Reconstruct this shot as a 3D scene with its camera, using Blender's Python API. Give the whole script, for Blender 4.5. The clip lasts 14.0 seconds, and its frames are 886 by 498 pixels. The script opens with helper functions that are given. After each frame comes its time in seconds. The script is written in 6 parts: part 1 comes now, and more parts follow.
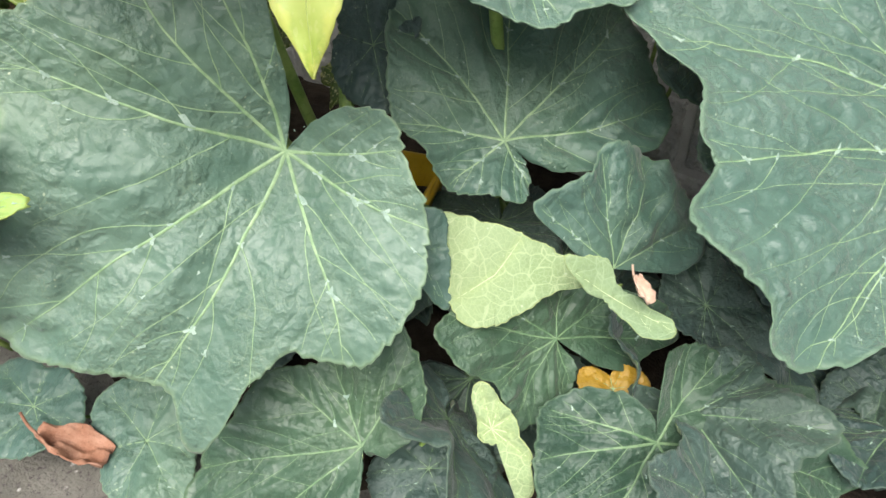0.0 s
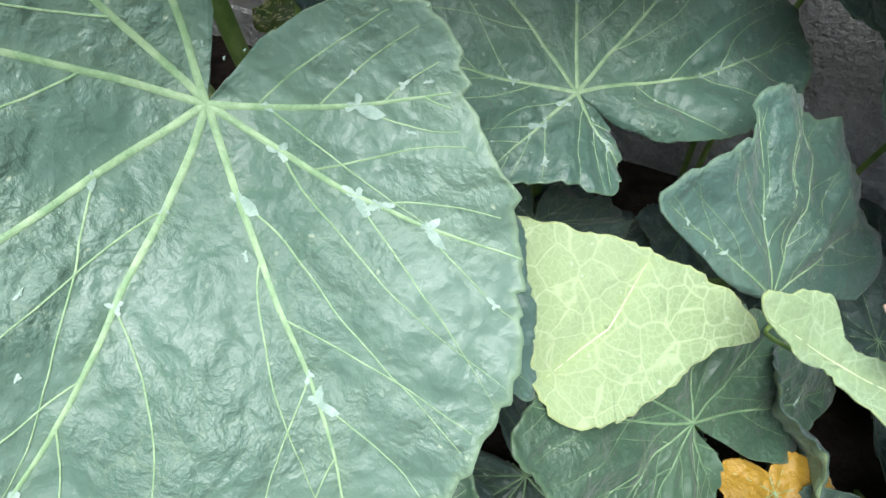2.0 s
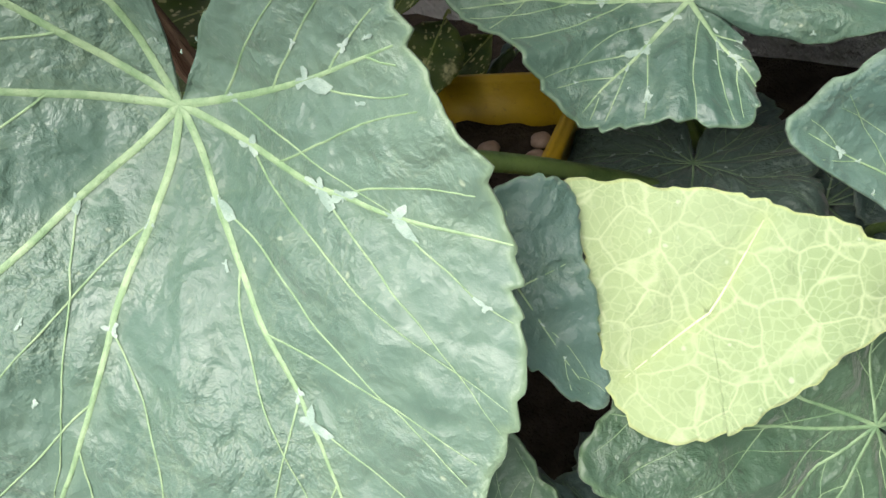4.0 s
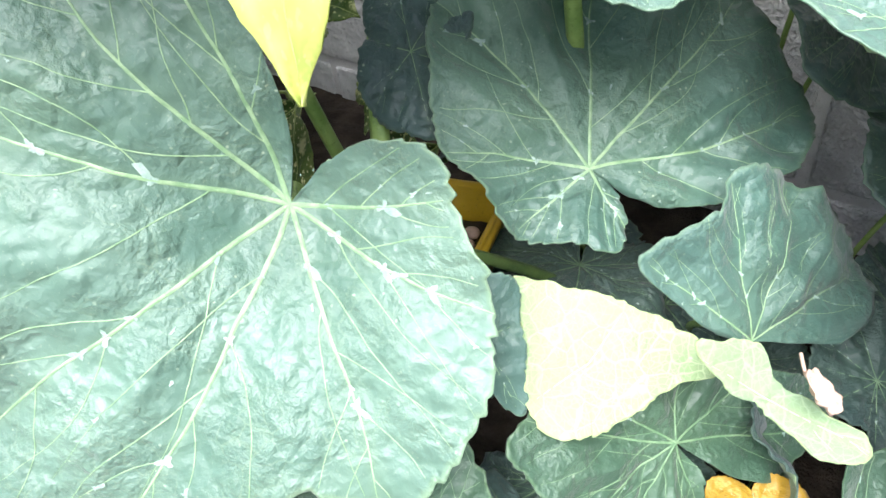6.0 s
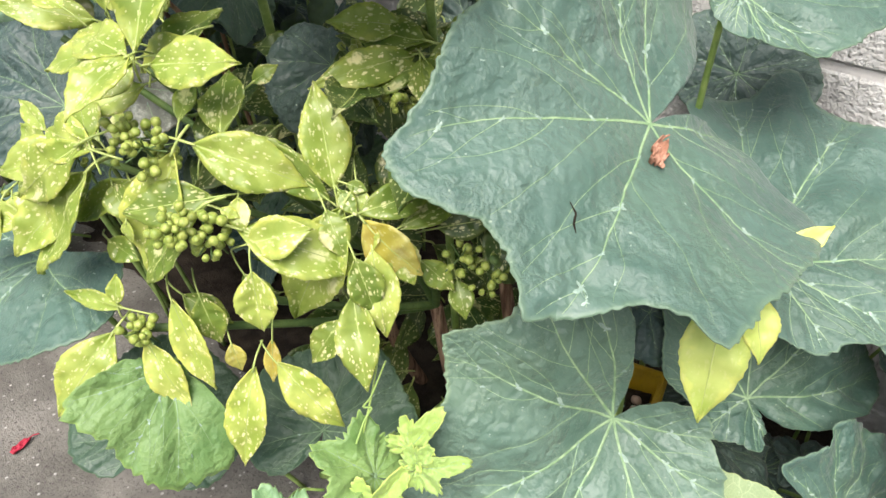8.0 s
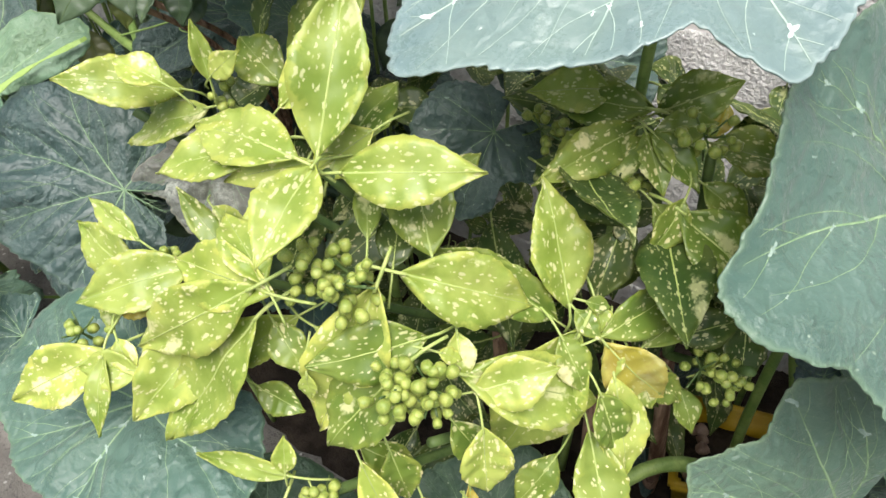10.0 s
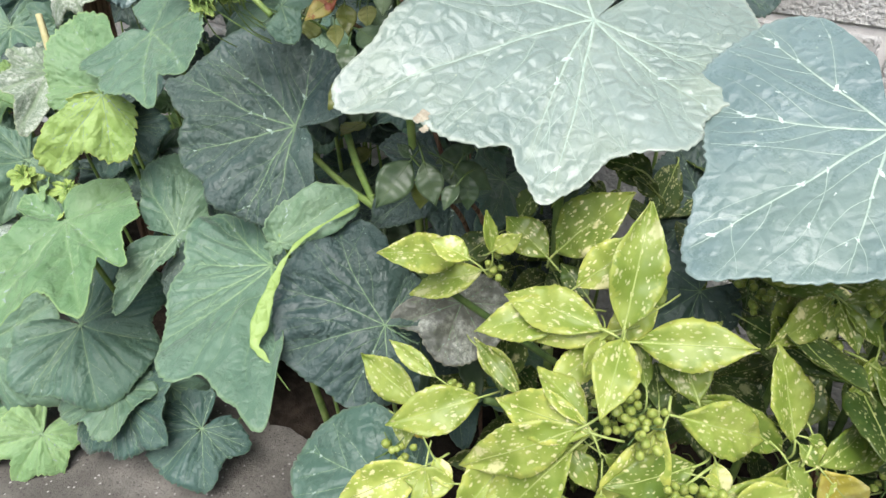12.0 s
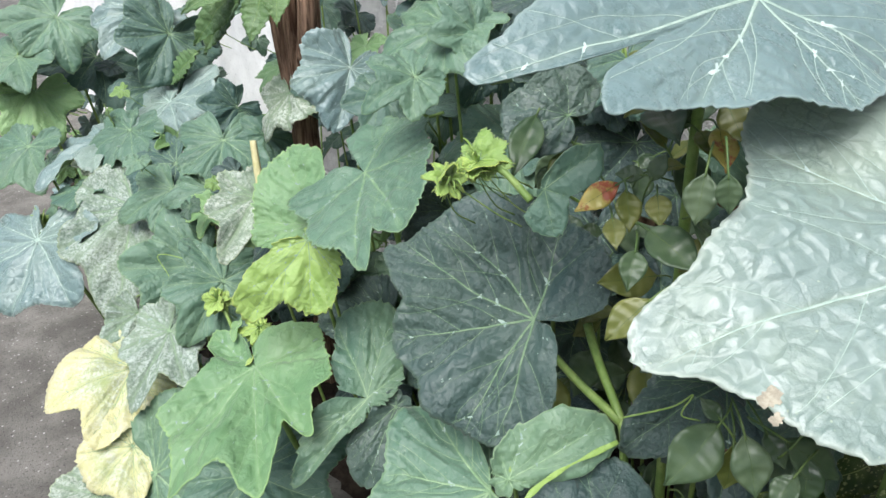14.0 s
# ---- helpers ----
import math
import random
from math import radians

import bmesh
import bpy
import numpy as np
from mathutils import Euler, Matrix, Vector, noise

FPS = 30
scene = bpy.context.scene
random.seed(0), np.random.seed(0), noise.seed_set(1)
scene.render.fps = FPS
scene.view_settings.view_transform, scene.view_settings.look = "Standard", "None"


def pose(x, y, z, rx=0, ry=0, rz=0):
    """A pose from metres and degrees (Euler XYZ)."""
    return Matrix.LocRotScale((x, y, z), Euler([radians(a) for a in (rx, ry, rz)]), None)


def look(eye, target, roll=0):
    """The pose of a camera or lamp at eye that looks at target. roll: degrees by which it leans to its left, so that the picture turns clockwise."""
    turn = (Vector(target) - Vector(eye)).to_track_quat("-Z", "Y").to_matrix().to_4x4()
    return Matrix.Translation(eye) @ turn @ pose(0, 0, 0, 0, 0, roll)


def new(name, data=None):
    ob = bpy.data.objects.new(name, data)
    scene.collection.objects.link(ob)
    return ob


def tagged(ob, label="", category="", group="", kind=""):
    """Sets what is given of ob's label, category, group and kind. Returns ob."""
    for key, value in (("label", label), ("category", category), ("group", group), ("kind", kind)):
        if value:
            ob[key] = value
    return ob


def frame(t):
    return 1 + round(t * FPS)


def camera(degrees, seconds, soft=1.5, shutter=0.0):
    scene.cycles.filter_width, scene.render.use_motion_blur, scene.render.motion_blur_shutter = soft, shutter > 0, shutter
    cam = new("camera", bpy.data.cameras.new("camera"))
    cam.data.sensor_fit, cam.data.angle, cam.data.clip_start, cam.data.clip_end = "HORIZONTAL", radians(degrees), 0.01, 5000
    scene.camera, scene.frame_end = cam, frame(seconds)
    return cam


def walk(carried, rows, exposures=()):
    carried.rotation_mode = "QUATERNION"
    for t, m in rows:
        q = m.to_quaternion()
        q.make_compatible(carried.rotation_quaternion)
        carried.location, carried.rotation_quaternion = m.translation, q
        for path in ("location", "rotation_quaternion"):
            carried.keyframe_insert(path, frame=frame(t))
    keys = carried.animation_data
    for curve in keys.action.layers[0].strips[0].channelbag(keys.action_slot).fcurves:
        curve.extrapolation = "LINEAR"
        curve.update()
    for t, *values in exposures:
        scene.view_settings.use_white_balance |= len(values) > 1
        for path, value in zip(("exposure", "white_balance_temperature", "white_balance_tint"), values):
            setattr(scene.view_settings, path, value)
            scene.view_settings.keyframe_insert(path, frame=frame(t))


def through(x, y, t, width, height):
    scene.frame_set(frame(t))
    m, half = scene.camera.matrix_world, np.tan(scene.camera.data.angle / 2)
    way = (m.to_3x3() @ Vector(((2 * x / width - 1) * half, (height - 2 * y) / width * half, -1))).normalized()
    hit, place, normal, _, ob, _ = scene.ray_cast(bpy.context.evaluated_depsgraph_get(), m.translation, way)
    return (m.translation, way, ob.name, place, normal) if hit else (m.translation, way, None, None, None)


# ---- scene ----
from mathutils import kdtree

cam = camera(66.3, 14.0)
# seconds; the eye in metres; its turn in degrees
PATH = [
    (0, 0.0067, -0.0276, 0.5000, 49.15, 1.61, 35.88),
    (0.5, -0.0772, 0.0194, 0.4557, 47.11, -0.36, 32.71),
    (1, -0.1184, 0.0461, 0.4192, 48.35, -0.41, 30.40),
    (1.5, -0.1352, 0.0588, 0.3918, 48.92, -0.58, 29.63),
    (2, -0.1406, 0.0833, 0.3745, 48.11, -0.53, 30.00),
    (2.5, -0.1043, 0.1271, 0.3761, 46.0797, 10.5622, 37.065),
    (3, -0.1088, 0.1503, 0.3453, 45.0589, 18.2784, 40.1589),
    (5.5, -0.0897, 0.1403, 0.3568, 49.3433, 14.7853, 43.4487),
    (6, -0.0698, 0.0657, 0.4423, 50.05, 6.17, 38.32),
    (6.5, -0.0225, -0.0078, 0.5705, 50.89, 3.39, 42.47),
    (7, 0.0190, -0.0804, 0.6893, 55.84, 2.36, 48.14),
    (7.5, -0.0160, -0.1306, 0.7353, 56.29, 0.44, 47.53),
    (8, -0.1297, -0.1826, 0.7269, 54.67, -0.33, 43.57),
    (8.5, -0.2285, -0.1918, 0.7004, 53.18, -0.37, 41.56),
    (11, -0.4349, -0.2667, 0.7982, 54.30, -1.40, 33.08),
    (11.5, -0.4634, -0.3297, 0.8322, 56.62, -1.65, 33.55),
    (12, -0.4930, -0.3799, 0.8608, 58.76, -1.26, 36.86),
    (12.5, -0.5434, -0.3801, 0.8769, 60.98, -0.46, 42.59),
    (13, -0.6065, -0.3349, 0.8829, 63.11, 0.08, 48.04),
    (13.5, -0.6564, -0.3047, 0.8901, 64.36, 0.34, 50.72),
    (14, -0.6964, -0.2996, 0.9018, 64.32, 0.35, 49.98),
]
EXPOSURES = [(0, 0.78, 6500, 6), (0.5, 0.86, 6300, 6), (1.1, 0.97, 5950, 6), (1.6, 0.98, 5900, 6), (2.3, 0.75, 6000, 8), (3, 0.78, 6500, 10), (5.4, 1.35, 6400, 10), (6, 1.62, 5900, 9), (6.6, 1.42, 6350, 9), (7.4, 0.88, 6500, 9), (8.5, 0.84, 6500, 10), (11, 0.56, 6250, 9), (12.5, 0.42, 6200, 9), (14, 0.42, 6000, 8)]
walk(cam, [(t, pose(*row)) for t, *row in PATH], EXPOSURES)


# ---- light: a bright, even, overcast sky ----
world = bpy.data.worlds.new("overcast_sky")
scene.world = world
world.use_nodes = True
nt = world.node_tree
sky = nt.nodes.new("ShaderNodeTexSky")
sky.sky_type, sky.sun_disc = "NISHITA", False
sky.sun_elevation, sky.sun_rotation = radians(58), radians(155)
sky.air_density, sky.dust_density, sky.ozone_density = 1.0, 5.0, 1.0
nt.links.new(sky.outputs[0], nt.nodes["Background"].inputs[0])
nt.nodes["Background"].inputs[1].default_value = 0.1
sun = bpy.data.lights.new("sun", "SUN")
sun.energy, sun.angle, sun.color = 3.4, radians(45), (1.0, 0.97, 0.93)
lamp = new("sun", sun)
lamp.matrix_world = look((0, 0, 6), Vector((0, 0, 6)) - Vector((0.25, -0.55, 1.0)))


# ---- materials ----
def node(nt, kind, **values):
    n = nt.nodes.new(kind)
    for key, value in values.items():
        key = key.replace("_", " ")
        n.inputs[key].default_value = value
    return n


def material(name, rough=0.5, spec=0.5):
    m = bpy.data.materials.new(name)
    m.use_nodes = True
    bsdf = m.node_tree.nodes["Principled BSDF"]
    bsdf.inputs["Roughness"].default_value = rough
    bsdf.inputs["Specular IOR Level"].default_value = spec
    return m, m.node_tree, bsdf


def mix(nt, a, b, fac, blend="MIX"):
    """A colour mix; a and b are colours or sockets, fac a number or a socket."""
    n = nt.nodes.new("ShaderNodeMix")
    n.data_type, n.blend_type = "RGBA", blend
    for socket, value in ((n.inputs[0], fac), (n.inputs[6], a), (n.inputs[7], b)):
        if isinstance(value, (int, float)):
            socket.default_value = value
        elif isinstance(value, tuple):
            socket.default_value = (*value, 1.0)
        else:
            nt.links.new(value, socket)
    return n.outputs[2]


def ramp(nt, value, lo, hi, a=0.0, b=1.0):
    n = nt.nodes.new("ShaderNodeMapRange")
    n.interpolation_type = "SMOOTHSTEP"
    nt.links.new(value, n.inputs[0])
    for k, v in zip((1, 2, 3, 4), (lo, hi, a, b)):
        n.inputs[k].default_value = v
    return n.outputs[0]


def math_node(nt, op, a, b):
    n = nt.nodes.new("ShaderNodeMath")
    n.operation = op
    for socket, value in zip(n.inputs, (a, b)):
        if isinstance(value, (int, float)):
            socket.default_value = value
        else:
            nt.links.new(value, socket)
    return n.outputs[0]


def coords(nt, shift=True):
    """Local coordinates in metres, moved by the object's own random number so that no two pieces look alike."""
    tex = nt.nodes.new("ShaderNodeTexCoord")
    if not shift:
        return tex.outputs["Object"]
    info = nt.nodes.new("ShaderNodeObjectInfo")
    move = nt.nodes.new("ShaderNodeVectorMath")
    move.operation = "MULTIPLY_ADD"
    nt.links.new(info.outputs["Random"], move.inputs[0])
    move.inputs[1].default_value = (7.3, 11.1, 5.7)
    nt.links.new(tex.outputs["Object"], move.inputs[2])
    return move.outputs[0]


def noise_tex(nt, where, scale, detail=4.0, rough=0.55):
    n = node(nt, "ShaderNodeTexNoise", Scale=scale, Detail=detail, Roughness=rough)
    nt.links.new(where, n.inputs["Vector"])
    return n.outputs["Fac"]


def cells(nt, where, scale, feature="DISTANCE_TO_EDGE", out="Distance"):
    n = nt.nodes.new("ShaderNodeTexVoronoi")
    n.feature = feature
    n.inputs["Scale"].default_value = scale
    nt.links.new(where, n.inputs["Vector"])
    return n.outputs[out]


def bump(nt, bsdf, height, strength, distance, normal=None):
    n = node(nt, "ShaderNodeBump", Strength=strength, Distance=distance)
    nt.links.new(height, n.inputs["Height"])
    if normal is not None:
        nt.links.new(normal, n.inputs["Normal"])
    nt.links.new(n.outputs[0], bsdf.inputs["Normal"])
    return n.outputs[0]


def attribute(nt, name):
    n = nt.nodes.new("ShaderNodeAttribute")
    n.attribute_name = name
    return n.outputs["Fac"]


def leaf_material(name, deep, light, net=(0.2, 0.27, 0.18), fleck=0.0, bloom=0.0, rough=0.44, spec=0.5, brown=0.0, through=0.12, web=0.22, relief=1.0, rim=None, lip_from=0.965, mesh=80, groove=0.0008):
    """A rough squash leaf: two greens, a fine net of veins, a paler margin and a grey bloom."""
    m, nt, bsdf = material(name, rough, spec)
    where = coords(nt)
    warp = nt.nodes.new("ShaderNodeVectorMath")
    warp.operation = "MULTIPLY_ADD"
    wob = nt.nodes.new("ShaderNodeTexNoise")
    wob.inputs["Scale"].default_value = 60
    nt.links.new(where, wob.inputs["Vector"])
    nt.links.new(wob.outputs["Color"], warp.inputs[0])
    warp.inputs[1].default_value = (0.008, 0.008, 0.008)
    nt.links.new(where, warp.inputs[2])
    col = mix(nt, deep, light, ramp(nt, noise_tex(nt, where, 9, 6, 0.65), 0.34, 0.66))
    yellower = tuple(c * k for c, k in zip(light, (1.1, 1.05, 0.86)))
    col = mix(nt, col, yellower, ramp(nt, noise_tex(nt, where, 5, 3, 0.5), 0.48, 0.72, 0.0, 0.6))
    info = nt.nodes.new("ShaderNodeObjectInfo")
    edge = cells(nt, warp.outputs[0], mesh)
    fine = cells(nt, warp.outputs[0], 300)
    patch = ramp(nt, noise_tex(nt, where, 26, 4, 0.6), 0.38, 0.68, 0.7 if web > 0.6 else 0.0)
    col = mix(nt, col, net, math_node(nt, "MULTIPLY", ramp(nt, edge, 0.0, 0.05, web, 0.0), patch))
    col = mix(nt, col, net, math_node(nt, "MULTIPLY", ramp(nt, fine, 0.0, 0.12, web * 0.5, 0.0), patch))
    grain = noise_tex(nt, where, 420, 3, 0.7)
    col = mix(nt, col, mix(nt, col, (0.35, 0.42, 0.34), 0.3), ramp(nt, grain, 0.58, 0.8))
    # tiny pale pimples, in drifts
    dots = nt.nodes.new("ShaderNodeTexVoronoi")
    dots.inputs["Scale"].default_value = 260
    nt.links.new(warp.outputs[0], dots.inputs["Vector"])
    pick = nt.nodes.new("ShaderNodeSeparateColor")
    nt.links.new(dots.outputs["Color"], pick.inputs[0])
    mark = math_node(nt, "MULTIPLY", ramp(nt, dots.outputs["Distance"], 0.12, 0.26, 1.0, 0.0), ramp(nt, pick.outputs[0], 0.9, 0.93))
    col = mix(nt, col, (0.42, 0.5, 0.38), math_node(nt, "MULTIPLY", math_node(nt, "MULTIPLY", mark, patch), 0.7))
    near = attribute(nt, "vein")
    col = mix(nt, col, yellower, math_node(nt, "MULTIPLY", near, 0.3))
    if bloom:
        powder = math_node(nt, "MULTIPLY", ramp(nt, noise_tex(nt, where, 210, 8, 0.75), 0.4, 0.58, 0.15, 1.0), ramp(nt, noise_tex(nt, where, 34, 5, 0.65), 0.46 - 0.2 * bloom, 0.6))
        dust = math_node(nt, "MULTIPLY", powder, min(1.0, 0.35 + bloom * 0.6))
        # the veins stay green under the bloom
        dust = math_node(nt, "MULTIPLY", dust, ramp(nt, near, 0.1, 0.8, 1.0, 0.35))
        col = mix(nt, col, (0.55, 0.6, 0.54), dust)
    if brown:
        col = mix(nt, col, (0.16, 0.09, 0.04), ramp(nt, noise_tex(nt, where, 18, 6, 0.7), 0.72 - 0.2 * brown, 0.8 - 0.15 * brown))
    lip = rim or tuple(min(0.6, c * k) for c, k in zip(light, (1.7, 1.5, 1.1)))
    col = mix(nt, col, lip, ramp(nt, attribute(nt, "margin"), lip_from, 1.0, 0.0, 0.55))
    tint = mix(nt, (0.8, 0.84, 0.86), (1.18, 1.12, 1.05), info.outputs["Random"])
    col = mix(nt, col, tint, 1.0, "MULTIPLY")
    nt.links.new(col, bsdf.inputs["Base Color"])
    sheen = math_node(nt, "ADD", ramp(nt, grain, 0.3, 0.8, -0.05, 0.1), ramp(nt, noise_tex(nt, where, 22, 4, 0.6), 0.35, 0.65, rough - 0.06, rough + 0.1))
    nt.links.new(sheen, bsdf.inputs["Roughness"])
    bsdf.inputs["Sheen Weight"].default_value, bsdf.inputs["Sheen Roughness"].default_value = 0.15, 0.45
    crease = noise_tex(nt, warp.outputs[0], 170, 4, 0.6)
    first = bump(nt, bsdf, math_node(nt, "MULTIPLY", crease, math_node(nt, "ADD", patch, 0.25)), 0.85, 0.003 * relief)
    second = bump(nt, bsdf, ramp(nt, edge, 0.0, 0.3), 0.6, groove * relief, first)
    bump(nt, bsdf, grain, 0.3, 0.0006, second)
    if through:
        trans = nt.nodes.new("ShaderNodeBsdfTranslucent")
        nt.links.new(mix(nt, col, (1.3, 1.5, 0.7), 1.0, "MULTIPLY"), trans.inputs[0])
        both = nt.nodes.new("ShaderNodeMixShader")
        both.inputs[0].default_value = through
        nt.links.new(bsdf.outputs[0], both.inputs[1])
        nt.links.new(trans.outputs[0], both.inputs[2])
        nt.links.new(both.outputs[0], nt.nodes["Material Output"].inputs["Surface"])
    return m


DARK = leaf_material("squash_leaf_dark", (0.05, 0.108, 0.088), (0.086, 0.156, 0.13))
MID = leaf_material("squash_leaf_mid", (0.086, 0.168, 0.115), (0.132, 0.228, 0.158))
FRESH = leaf_material("squash_leaf_fresh", (0.145, 0.275, 0.115), (0.225, 0.365, 0.17), net=(0.28, 0.4, 0.2), rough=0.5)
TENDER = leaf_material("squash_leaf_tender", (0.22, 0.36, 0.075), (0.32, 0.46, 0.125), net=(0.4, 0.5, 0.22), rough=0.5)
YOUNG = leaf_material("squash_leaf_young", (0.1, 0.21, 0.06), (0.18, 0.3, 0.1), net=(0.42, 0.54, 0.22), rough=0.5, through=0.2)
# sky sheen on the big upper leaves is put into these two base colours
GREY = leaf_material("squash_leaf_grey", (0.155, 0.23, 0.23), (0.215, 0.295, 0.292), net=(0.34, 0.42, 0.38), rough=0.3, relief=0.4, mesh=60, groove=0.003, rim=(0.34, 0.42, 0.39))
# dark net: shade in the vein grooves, painted as thin lines
PALE_SHEEN = leaf_material("squash_leaf_pale_sheen", (0.185, 0.258, 0.247), (0.25, 0.325, 0.31), net=(0.09, 0.145, 0.13), rough=0.36, spec=0.7, relief=0.35, rim=(0.42, 0.48, 0.42), mesh=58, groove=0.006, web=0.5)
# the dark leaf made paler, for sky sheen painted onto the top near leaves
UPPER_SHEEN = leaf_material("squash_leaf_upper_sheen", (0.064, 0.127, 0.1), (0.106, 0.18, 0.146), rough=0.42)
# greener low leaves; the shade under upper leaves is put into the colour
LOW_SHADED = leaf_material("squash_leaf_low_shaded", (0.028, 0.066, 0.043), (0.054, 0.106, 0.068), net=(0.13, 0.2, 0.12))
# naturally dark leaves; this tone also paints shade onto inner and rear ones
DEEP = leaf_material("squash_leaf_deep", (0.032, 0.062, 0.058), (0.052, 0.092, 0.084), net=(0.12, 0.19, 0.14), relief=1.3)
MILDEW = leaf_material("squash_leaf_mildewed", (0.09, 0.15, 0.1), (0.2, 0.27, 0.19), net=(0.3, 0.36, 0.28), bloom=0.9, brown=0.25, rough=0.7, web=0.5)
FADED = leaf_material("squash_leaf_faded", (0.26, 0.33, 0.14), (0.46, 0.48, 0.26), net=(0.2, 0.28, 0.16), bloom=0.8, brown=0.1, rough=0.7, web=0.6, rim=(0.62, 0.57, 0.3), lip_from=0.5)
UNDER = leaf_material("squash_leaf_underside", (0.2, 0.285, 0.15), (0.26, 0.345, 0.195), net=(0.4, 0.48, 0.3), rough=0.75, spec=0.2, web=0.65, relief=0.6, mesh=85)
DULL = leaf_material("squash_leaf_dull", (0.075, 0.09, 0.085), (0.13, 0.14, 0.135), bloom=0.3, brown=0.12)
YELLOWED = leaf_material("squash_leaf_yellowed", (0.21, 0.13, 0.008), (0.3, 0.19, 0.018), net=(0.4, 0.28, 0.08), brown=0.3)
RIBBED = leaf_material("ribbed_leaf", (0.055, 0.125, 0.035), (0.11, 0.2, 0.065), net=(0.3, 0.4, 0.2), web=0.4)


def glossy_leaf(name, deep, light, spots=0.0, rough=0.36, red=0.0):
    """A smooth leathery leaf, freckled with cream."""
    m, nt, bsdf = material(name, rough, 0.5)
    where = coords(nt)
    col = mix(nt, deep, light, ramp(nt, noise_tex(nt, where, 30, 4, 0.55), 0.35, 0.68))
    if spots:
        # yellower towards the margin
        rag = math_node(nt, "ADD", attribute(nt, "margin"), ramp(nt, noise_tex(nt, where, 90, 3, 0.6), 0.3, 0.7, -0.3, 0.3))
        col = mix(nt, col, tuple(min(0.7, c * k) for c, k in zip(light, (1.2, 1.1, 1.0))), ramp(nt, rag, 0.66, 1.05, 0.0, 0.7))
        for scale, lo, hi, take in ((240, 0.2, 0.36, 0.5), (62, 0.16, 0.36, 0.74), (420, 0.2, 0.36, 0.55)):
            v = nt.nodes.new("ShaderNodeTexVoronoi")
            v.inputs["Scale"].default_value = scale
            long = nt.nodes.new("ShaderNodeMapping")
            long.inputs["Scale"].default_value = (1.0, 0.5, 1.0)
            nt.links.new(where, long.inputs["Vector"])
            rag = nt.nodes.new("ShaderNodeVectorMath")
            rag.operation = "MULTIPLY_ADD"
            wob = nt.nodes.new("ShaderNodeTexNoise")
            wob.inputs["Scale"].default_value = 260
            nt.links.new(where, wob.inputs["Vector"])
            nt.links.new(wob.outputs["Color"], rag.inputs[0])
            rag.inputs[1].default_value = (0.009,) * 3 if scale < 100 else (0.003,) * 3
            nt.links.new(long.outputs[0], rag.inputs[2])
            nt.links.new(rag.outputs[0], v.inputs["Vector"])
            pick = nt.nodes.new("ShaderNodeSeparateColor")
            nt.links.new(v.outputs["Color"], pick.inputs[0])
            mark = math_node(nt, "MULTIPLY", ramp(nt, v.outputs["Distance"], lo, hi, 1.0, 0.0), ramp(nt, pick.outputs[0], take, take + 0.03))
            col = mix(nt, col, (0.7, 0.69, 0.4), math_node(nt, "MULTIPLY", mark, spots))
    if red:
        col = mix(nt, col, (0.3, 0.06, 0.04), math_node(nt, "MULTIPLY", ramp(nt, noise_tex(nt, where, 70, 4, 0.6), 0.5, 0.62), red))
    info = nt.nodes.new("ShaderNodeObjectInfo")
    col = mix(nt, col, mix(nt, (0.78, 0.82, 0.7), (1.2, 1.12, 1.1), info.outputs["Random"]), 1.0, "MULTIPLY")
    nt.links.new(col, bsdf.inputs["Base Color"])
    small = noise_tex(nt, where, 300, 3, 0.6)
    nt.links.new(ramp(nt, small, 0.3, 0.7, rough - 0.06, rough + 0.12), bsdf.inputs["Roughness"])
    bump(nt, bsdf, noise_tex(nt, where, 120, 3, 0.5), 0.25, 0.001)
    trans = nt.nodes.new("ShaderNodeBsdfTranslucent")
    nt.links.new(mix(nt, col, (1.25, 1.4, 0.7), 1.0, "MULTIPLY"), trans.inputs[0])
    both = nt.nodes.new("ShaderNodeMixShader")
    both.inputs[0].default_value = 0.3
    nt.links.new(bsdf.outputs[0], both.inputs[1])
    nt.links.new(trans.outputs[0], both.inputs[2])
    nt.links.new(both.outputs[0], nt.nodes["Material Output"].inputs["Surface"])
    return m


LAUREL_BRIGHT = glossy_leaf("laurel_leaf_bright", (0.26, 0.355, 0.06), (0.45, 0.52, 0.14), 0.95)
LAUREL_LIME = glossy_leaf("laurel_leaf_lime", (0.44, 0.54, 0.13), (0.58, 0.64, 0.22), 0.25)
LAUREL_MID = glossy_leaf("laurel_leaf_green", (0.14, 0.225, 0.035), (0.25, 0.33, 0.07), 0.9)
# a darker copy of the laurel green: shade inside the bush as colour
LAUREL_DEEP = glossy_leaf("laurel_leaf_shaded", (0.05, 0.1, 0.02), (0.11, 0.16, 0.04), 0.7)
LAUREL_YELLOW = glossy_leaf("laurel_leaf_yellowed", (0.46, 0.4, 0.06), (0.56, 0.52, 0.16), 0.4, 0.4, 0.15)
ROSE = glossy_leaf("ovate_leaf_green", (0.06, 0.105, 0.055), (0.12, 0.175, 0.1), 0.0, 0.35)
ROSE_OLIVE = glossy_leaf("ovate_leaf_olive", (0.13, 0.16, 0.04), (0.2, 0.22, 0.07), 0.0, 0.35)
ROSE_SPOT = glossy_leaf("ovate_leaf_mottled", (0.35, 0.33, 0.08), (0.5, 0.42, 0.14), 0.0, 0.4, 0.9)


